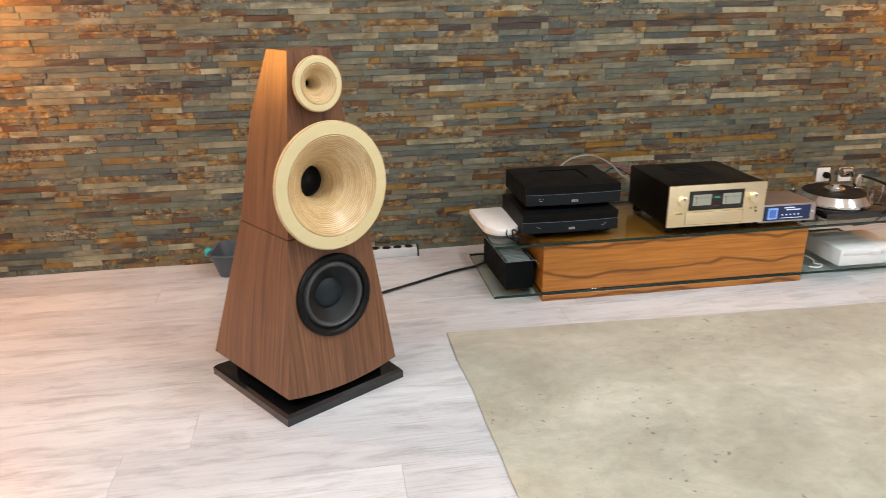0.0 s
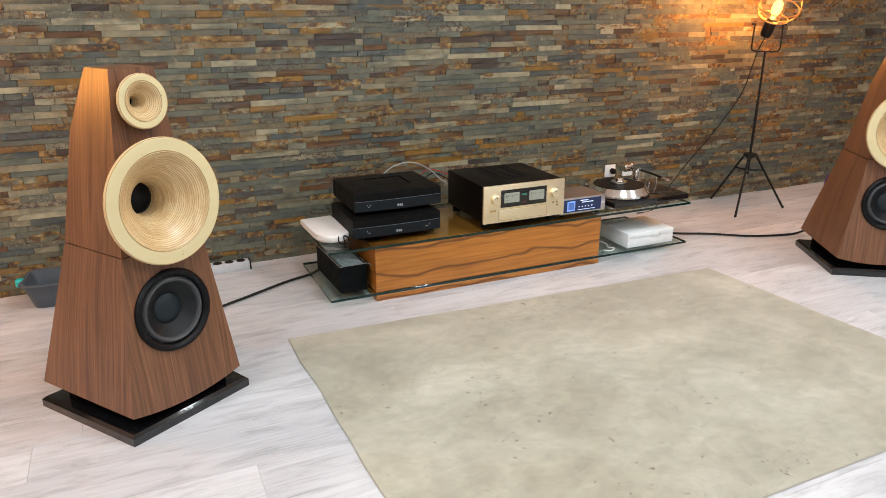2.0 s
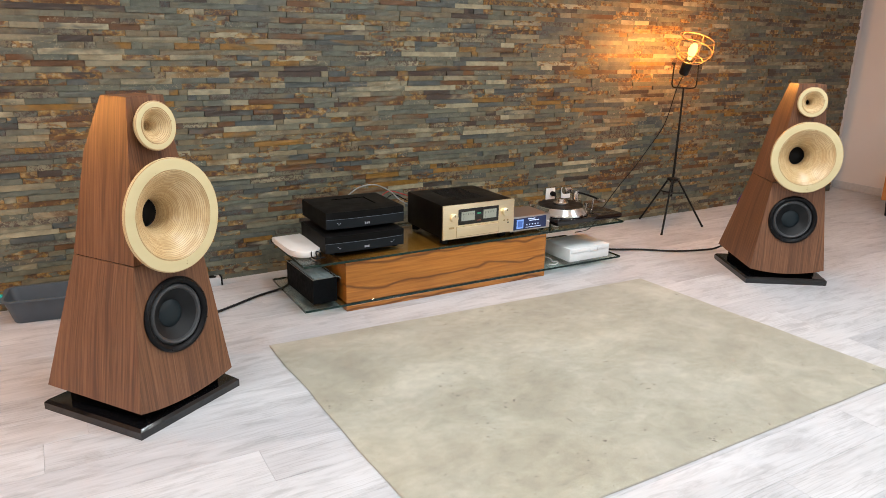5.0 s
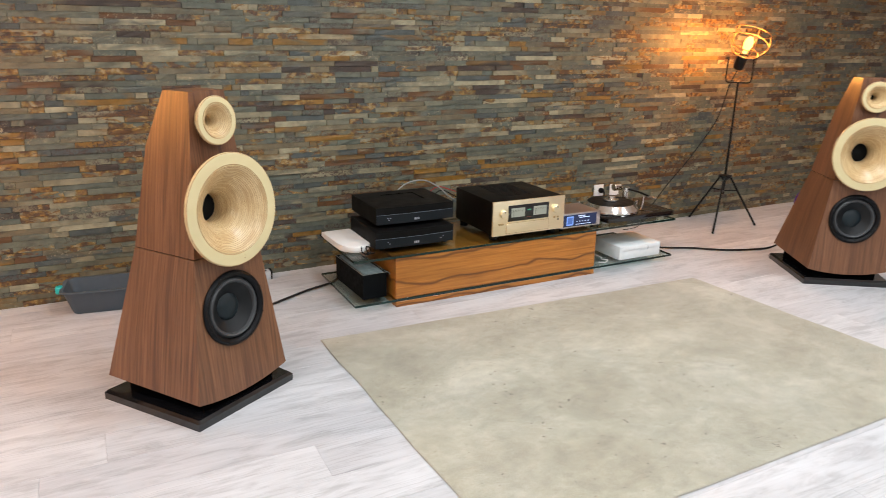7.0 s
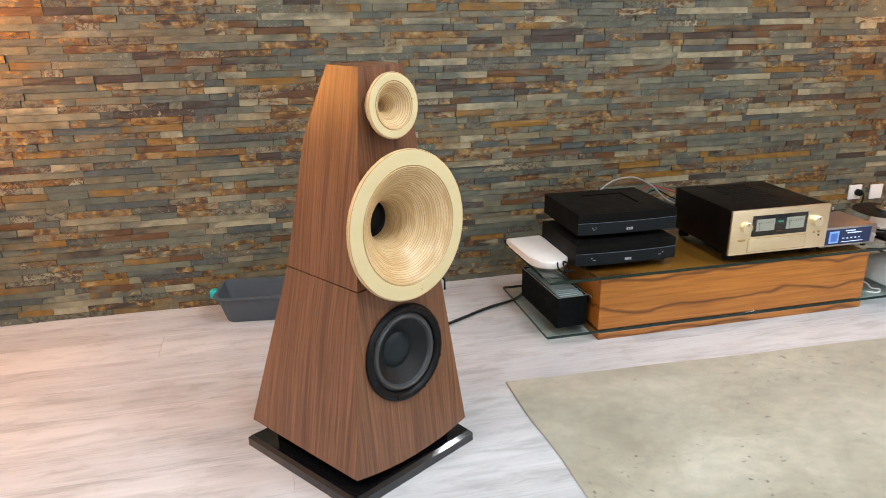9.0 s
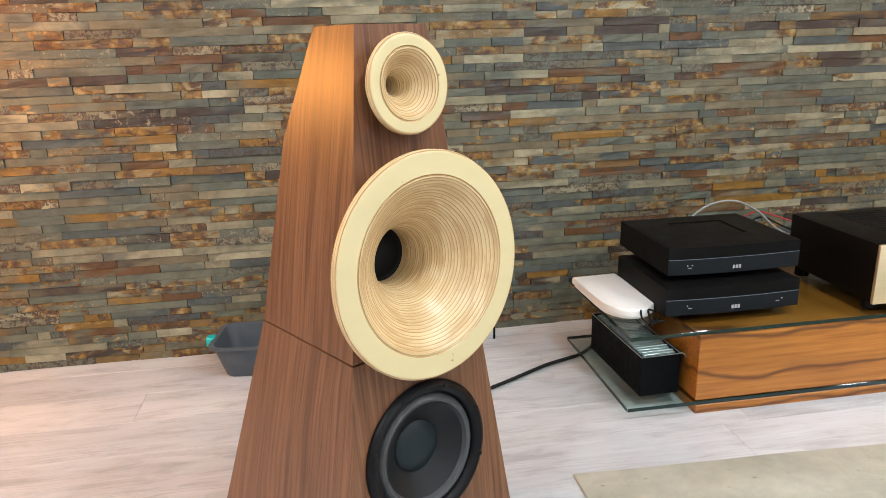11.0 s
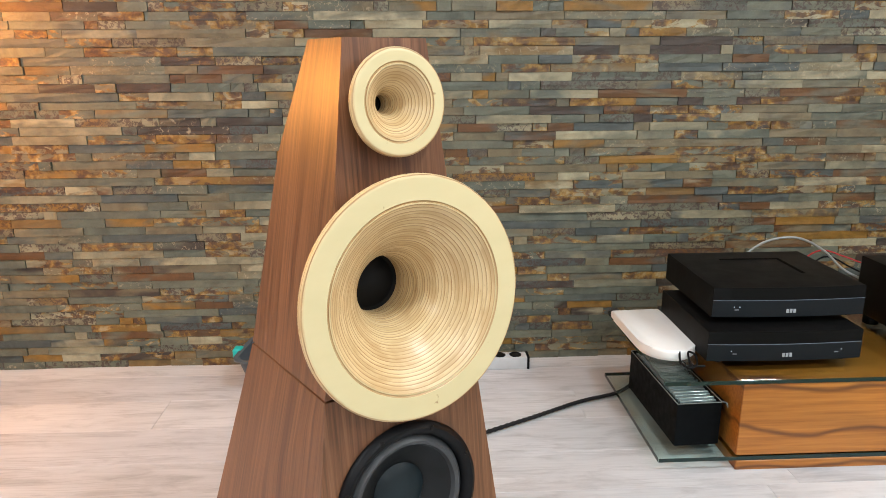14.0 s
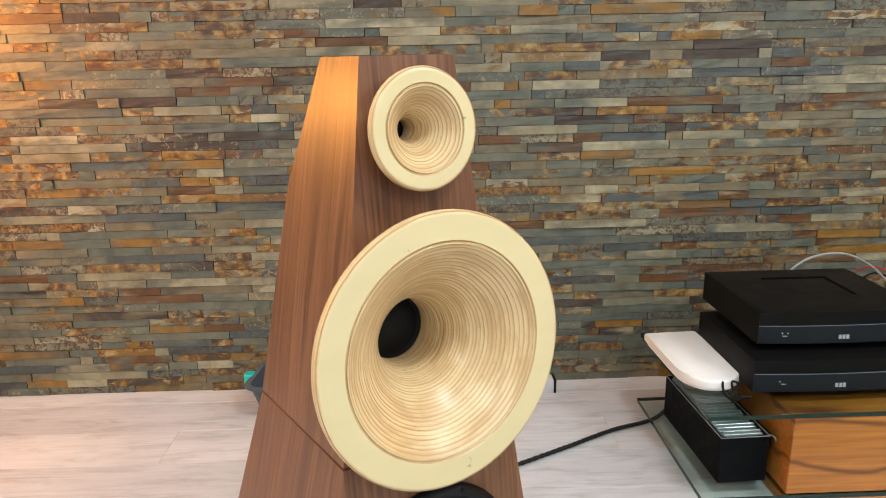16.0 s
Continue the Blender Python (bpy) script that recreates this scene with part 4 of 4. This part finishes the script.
# ---- tripod lamps ----
def build_lamp(at, label):
    s = thing("tripod_lamp", label, "floor lamp", at, "tripod cage lamps")
    hub = 0.375
    for k in range(3):
        a = radians(262 + 120 * k)
        dx, dy = math.cos(a), math.sin(a)
        leg = part("leg", tube([(0.035 * dx, 0.035 * dy, hub), (0.272 * dx, 0.272 * dy, 0.006)], 0.0075, 10, straight=True), BLACK_STEEL, s)
        part("leg_plate", tube([(0.0, 0.0, hub - 0.004), (0.045 * dx, 0.045 * dy, hub - 0.010)], 0.016, 8, straight=True), BLACK_STEEL, leg)
        part("leg_foot", lathe([(0, 0.0), (0.008, 0.0), (0.009, 0.006), (0.008, 0.014), (0, 0.014)], 12, "Z", centre=(0.272 * dx, 0.272 * dy, 0)), RUBBER, leg)
        part("stretcher", tube([(0.006 * dx, 0.006 * dy, 0.265), (0.105 * dx, 0.105 * dy, 0.265)], 0.005, 8, straight=True), BLACK_STEEL, s)
    part("hub", lathe([(0, hub - 0.03), (0.018, hub - 0.03), (0.045, hub - 0.008), (0.045, hub + 0.006), (0.020, hub + 0.012), (0, hub + 0.012)], 24, "Z"), BLACK_STEEL, s)
    part("pole", lathe([(0, 0.24), (0.009, 0.24), (0.009, 0.72), (0.0075, 0.73), (0.0075, 1.045), (0, 1.045)], 16, "Z"), BLACK_STEEL, s)
    part("yoke", tube([(-0.082, 0, 1.215), (-0.084, 0, 1.10), (-0.082, 0, 1.062), (-0.066, 0, 1.046), (0, 0, 1.044), (0.066, 0, 1.046), (0.082, 0, 1.062), (0.084, 0, 1.10), (0.082, 0, 1.215)], 0.0055, 8, steps=4), BLACK_STEEL, s, "U-shaped black bracket")
    for x in (-0.088, 0.088):
        part("wing_screw", lathe([(0, -0.014), (0.009, -0.014), (0.009, 0.014), (0, 0.014)], 14, "X", centre=(x, 0, 1.213)), BLACK_STEEL, s)
    # the head leans over
    head = Matrix.Translation((0.0, 0.0, 1.19)) @ pose(0, 0, 0, 16, 15, 0)
    sock = part("socket", lathe([(0, -0.055), (0.030, -0.055), (0.036, -0.045), (0.038, 0.035), (0.030, 0.045), (0.026, 0.060), (0, 0.060)], 28, "Z"), BLACK_STEEL, s, "dark lamp socket", 35, head)
    wires = [(0.040, 0.052), (0.092, 0.068), (0.131, 0.118), (0.132, 0.162), (0.118, 0.215)]
    for k in range(5):
        a = 2 * math.pi * k / 5
        part("cage_wire", tube([(r * math.cos(a), r * math.sin(a), z) for r, z in wires], 0.0032, 8), COPPER, sock, "copper-coloured cage wire")
    for r, z, t in ((0.092, 0.068, 5), (0.132, 0.140, 9), (0.119, 0.215, 0)):
        part("cage_ring", ring(r, 0.0035, (0, 0, z), pose(0, 0, 0, t, 0, 0)), COPPER, sock, "copper-coloured cage ring")
    bulb = part("bulb", lathe([(0.012, 0.058), (0.014, 0.075), (0.026, 0.100), (0.0305, 0.128), (0.027, 0.155), (0.015, 0.174), (0.0, 0.179)], 32, "Z"), BULB_GLASS, sock, "amber filament bulb, switched on")
    bulb.visible_shadow = False
    for k in range(6):
        a = 2 * math.pi * k / 6
        part("filament", tube([(0.006 * math.cos(a), 0.006 * math.sin(a), 0.082), (0.013 * math.cos(a + 0.5), 0.013 * math.sin(a + 0.5), 0.150)], 0.0016, 6, straight=True), FILAMENT, bulb, "glowing filament")
    return s, head @ Vector((0, 0, 0.118))


LAMPS = [(4.320, 3.565, -48), (-1.26, 3.44, 12)]
lamp, spot = build_lamp(pose(*LAMPS[0][:2], 0, 0, 0, LAMPS[0][2]), "black tripod lamp with a wire cage and lit amber bulb")
other = copy_thing(lamp, pose(*LAMPS[1][:2], 0, 0, 0, LAMPS[1][2]))
for (lx, ly, turn), watts in zip(LAMPS, (48.0, 72.0)):
    at = pose(lx, ly, 0, 0, 0, turn) @ spot
    bulb_light(at.x, at.y, at.z, watts)

cord = tagged(part("lamp_cord", tube([(4.32, 3.58, 1.135), (4.42, 3.72, 1.02), (4.40, 3.78, 0.76), (4.27, 3.80, 0.57), (4.15, 3.80, 0.44), (4.00, 3.80, 0.30), (3.86, 3.79, 0.16), (3.72, 3.77, 0.012), (3.55, 3.74, 0.006)], 0.0036, 8), BRAID), "thin black lamp cord hanging to the floor", "cord")

# ---- cables ----
def cable(name, pts, r, material, label, twist=0.0, steps=8):
    return tagged(part(name, tube(pts, r, 8, twist=twist, steps=steps), material), label, "cable", "cables")


cable("speaker_cable", [(0.40, 2.78, 0.38), (0.42, 2.90, 0.20), (0.50, 3.07, 0.03), (0.61, 3.18, 0.010), (0.76, 3.272, 0.010), (0.97, 3.385, 0.010), (1.13, 3.473, 0.010), (1.27, 3.525, 0.012), (1.36, 3.605, 0.012), (1.42, 3.64, 0.010)], 0.0062, BRAID, "thick black braided speaker cable on the floor", 0.15, 22)
cable("speaker_cable", [(2.85, 3.66, 0.010), (3.28, 3.42, 0.010), (3.475, 3.279, 0.010), (3.65, 3.19, 0.010), (3.83, 3.06, 0.010), (4.03, 2.99, 0.010), (4.16, 2.97, 0.016), (4.22, 2.90, 0.09), (4.24, 2.80, 0.20), (4.20, 2.66, 0.32)], 0.0062, BRAID, "thick black braided speaker cable on the floor", 0.15, 22)
cable("signal_cable", [(1.64, 3.562, 0.35), (1.68, 3.59, 0.45), (1.76, 3.60, 0.515), (1.87, 3.60, 0.530), (1.97, 3.60, 0.485), (2.04, 3.58, 0.42), (2.10, 3.50, 0.39)], 0.0042, GREY_WIRE, "silver grey signal cable arching behind the stack")
cable("signal_cable", [(1.80, 3.562, 0.36), (1.90, 3.62, 0.43), (1.98, 3.63, 0.475), (2.05, 3.60, 0.46), (2.11, 3.52, 0.44)], 0.003, RED_WIRE, "thin red signal wire behind the amplifier")
cable("signal_cable", [(1.82, 3.562, 0.34), (1.93, 3.63, 0.40), (2.01, 3.64, 0.45), (2.08, 3.60, 0.42), (2.12, 3.52, 0.40)], 0.003, RUBBER, "thin black signal wire behind the amplifier")
cable("white_cable", [(3.02, 3.60, 0.295), (3.08, 3.655, 0.20), (3.14, 3.66, 0.12), (3.10, 3.655, 0.05), (2.98, 3.66, 0.010)], 0.003, WHITE_PLASTIC, "thin white cable hanging behind the shelf")
cable("white_cable", [(2.80, 3.10, 0.054), (2.83, 3.075, 0.056), (2.86, 3.09, 0.062), (2.85, 3.13, 0.056), (2.88, 3.20, 0.054), (2.84, 3.40, 0.054)], 0.0032, WHITE_PLASTIC, "coiled white cable on the lower glass shelf")
cable("white_wire", [(4.10, 2.66, 0.60), (4.06, 2.69, 0.625), (4.03, 2.68, 0.61), (4.04, 2.65, 0.585)], 0.003, WHITE_PLASTIC, "white wire loop behind the loudspeaker")
cable("purple_cable", [(4.13, 2.66, 0.52), (4.09, 2.76, 0.44), (4.07, 2.78, 0.36), (4.10, 2.74, 0.27), (4.16, 2.68, 0.30)], 0.016, PURPLE, "purple sleeved cable behind the loudspeaker")


# ---- sideboard by the plain wall ----
def build_sideboard():
    s = thing("sideboard", "orange wooden sideboard on dark tapered legs", "sideboard", pose(6.470, 2.49, 0))
    part("carcass", box(-0.20, 0.56, -0.60, 0.57, 0.13, 0.72, 0.006), ORANGE_WOOD, s)
    part("top", box(-0.215, 0.565, -0.62, 0.59, 0.7205, 0.745, 0.004), ORANGE_WOOD, s)
    for x in (-0.165, 0.50):
        for y in (-0.55, 0.52):
            part("leg", lathe([(0, 0.0), (0.011, 0.0), (0.013, 0.004), (0.024, 0.128), (0, 0.1295)], 14, "Z", centre=(x, y, 0)), BLACK_STEEL, s, "dark tapered leg")


build_sideboard()


# ---- floor planks ----
def plank_mesh(length, width):
    bm, b = bmesh.new(), 0.0004
    lo = [bm.verts.new((x, y, -0.003)) for x, y in ((0, 0), (length, 0), (length, width), (0, width))]
    mid = [bm.verts.new((x, y, -0.0005)) for x, y in ((0, 0), (length, 0), (length, width), (0, width))]
    hi = [bm.verts.new((x, y, 0.0)) for x, y in ((b, b), (length - b, b), (length - b, width - b), (b, width - b))]
    for a, c in ((lo, mid), (mid, hi)):
        for i in range(4):
            bm.faces.new((a[i], a[(i + 1) % 4], c[(i + 1) % 4], c[i]))
    bm.faces.new(hi)
    return mesh_of("plank", bm, FLOOR)


def lay_floor():
    rnd, long, wide, gap = random.Random(11), 1.38, 0.192, 0.0006
    shared = {}
    y, row = STONE_Y + 0.10 - wide, 0
    while y > SOUTH - wide:
        x = WEST - rnd.uniform(0.1, long - 0.1)
        while x < EAST:
            a, b = max(x, WEST), min(x + long, EAST)
            if b - a > 0.02:
                key = round(b - a, 3)
                if key not in shared:
                    shared[key] = plank_mesh(key - gap, wide - gap)
                p = new("plank", shared[key])
                p.matrix_basis = pose(a, y, 0)
                p.parent = floor
            x += long
        y -= wide
        row += 1


lay_floor()


# ---- slate strips ----
def stone_geometry(bm, x0, x1, z0, z1, out, rnd):
    """A split stone: a front of six uneven cells with broken edges."""
    d = 0.0009
    n = 3
    xs = [x0 + d] + [x0 + (x1 - x0) * (k / n + rnd.uniform(-0.08, 0.08)) for k in range(1, n)] + [x1 - d]
    front = [[bm.verts.new((x, -out - rnd.uniform(-0.0014, 0.0014), z)) for x in xs] for z in (z0 + rnd.uniform(0.0001, 0.0008), (z0 + z1) / 2 + rnd.uniform(-0.003, 0.003), z1 - rnd.uniform(0.0001, 0.0008))]
    for k in range(2):
        for i in range(n):
            bm.faces.new((front[k][i], front[k][i + 1], front[k + 1][i + 1], front[k + 1][i]))
    rim = front[0] + [front[1][-1]] + list(reversed(front[2])) + [front[1][0]]
    back = [bm.verts.new((min(max(v.co.x + (d - 0.0002) * (1 if v.co.x > (x0 + x1) / 2 else -1) if v in (front[0][0], front[1][0], front[2][0], front[0][-1], front[1][-1], front[2][-1]) else v.co.x, x0), x1), 0.012, z0 + 0.0003 if v in front[0] else z1 - 0.0003 if v in front[2] else v.co.z)) for v in rim]
    m = len(rim)
    for i in range(m):
        bm.faces.new((rim[(i + 1) % m], rim[i], back[i], back[(i + 1) % m]))


def clad_wall():
    rnd = random.Random(23)
    rest = bmesh.new()
    z = 0.0
    nearby = 0
    while z < CEILING - 0.01:
        h = rnd.choice((0.0275, 0.0285, 0.029, 0.0295, 0.031))
        x = WEST - rnd.uniform(0, 0.2)
        while x < STONE_END:
            w = rnd.choice((0.05, 0.08, 0.11, 0.14, 0.17, 0.20, 0.24, 0.28, 0.34)) * rnd.uniform(0.85, 1.15)
            a, b = max(x, WEST), min(x + w, STONE_END)
            out = max(0.0, min(0.014, rnd.gauss(0.004, 0.0028)))
            if b - a > 0.015:
                near = -0.45 < a < 1.75 and 0.40 < z < 1.15 and nearby < 300
                if near:
                    bm = bmesh.new()
                    stone_geometry(bm, -(b - a) / 2, (b - a) / 2, -h / 2, h / 2, out, rnd)
                    s = new("stone", mesh_of("stone", bm, STONE))
                    s.matrix_basis = pose((a + b) / 2, STONE_Y + 0.004, z + h / 2)
                    s.parent = wall_north
                    nearby += 1
                else:
                    first = len(rest.verts)
                    stone_geometry(rest, a, b, z, min(z + h, CEILING), out, rnd)
            x += w
        z += h
    for v in rest.verts:
        v.co.y += STONE_Y + 0.004
    ob = part("stone_courses", rest, STONE_JOINED, wall_north, smooth=None)
    ob["kind"] = "stuff"


clad_wall()
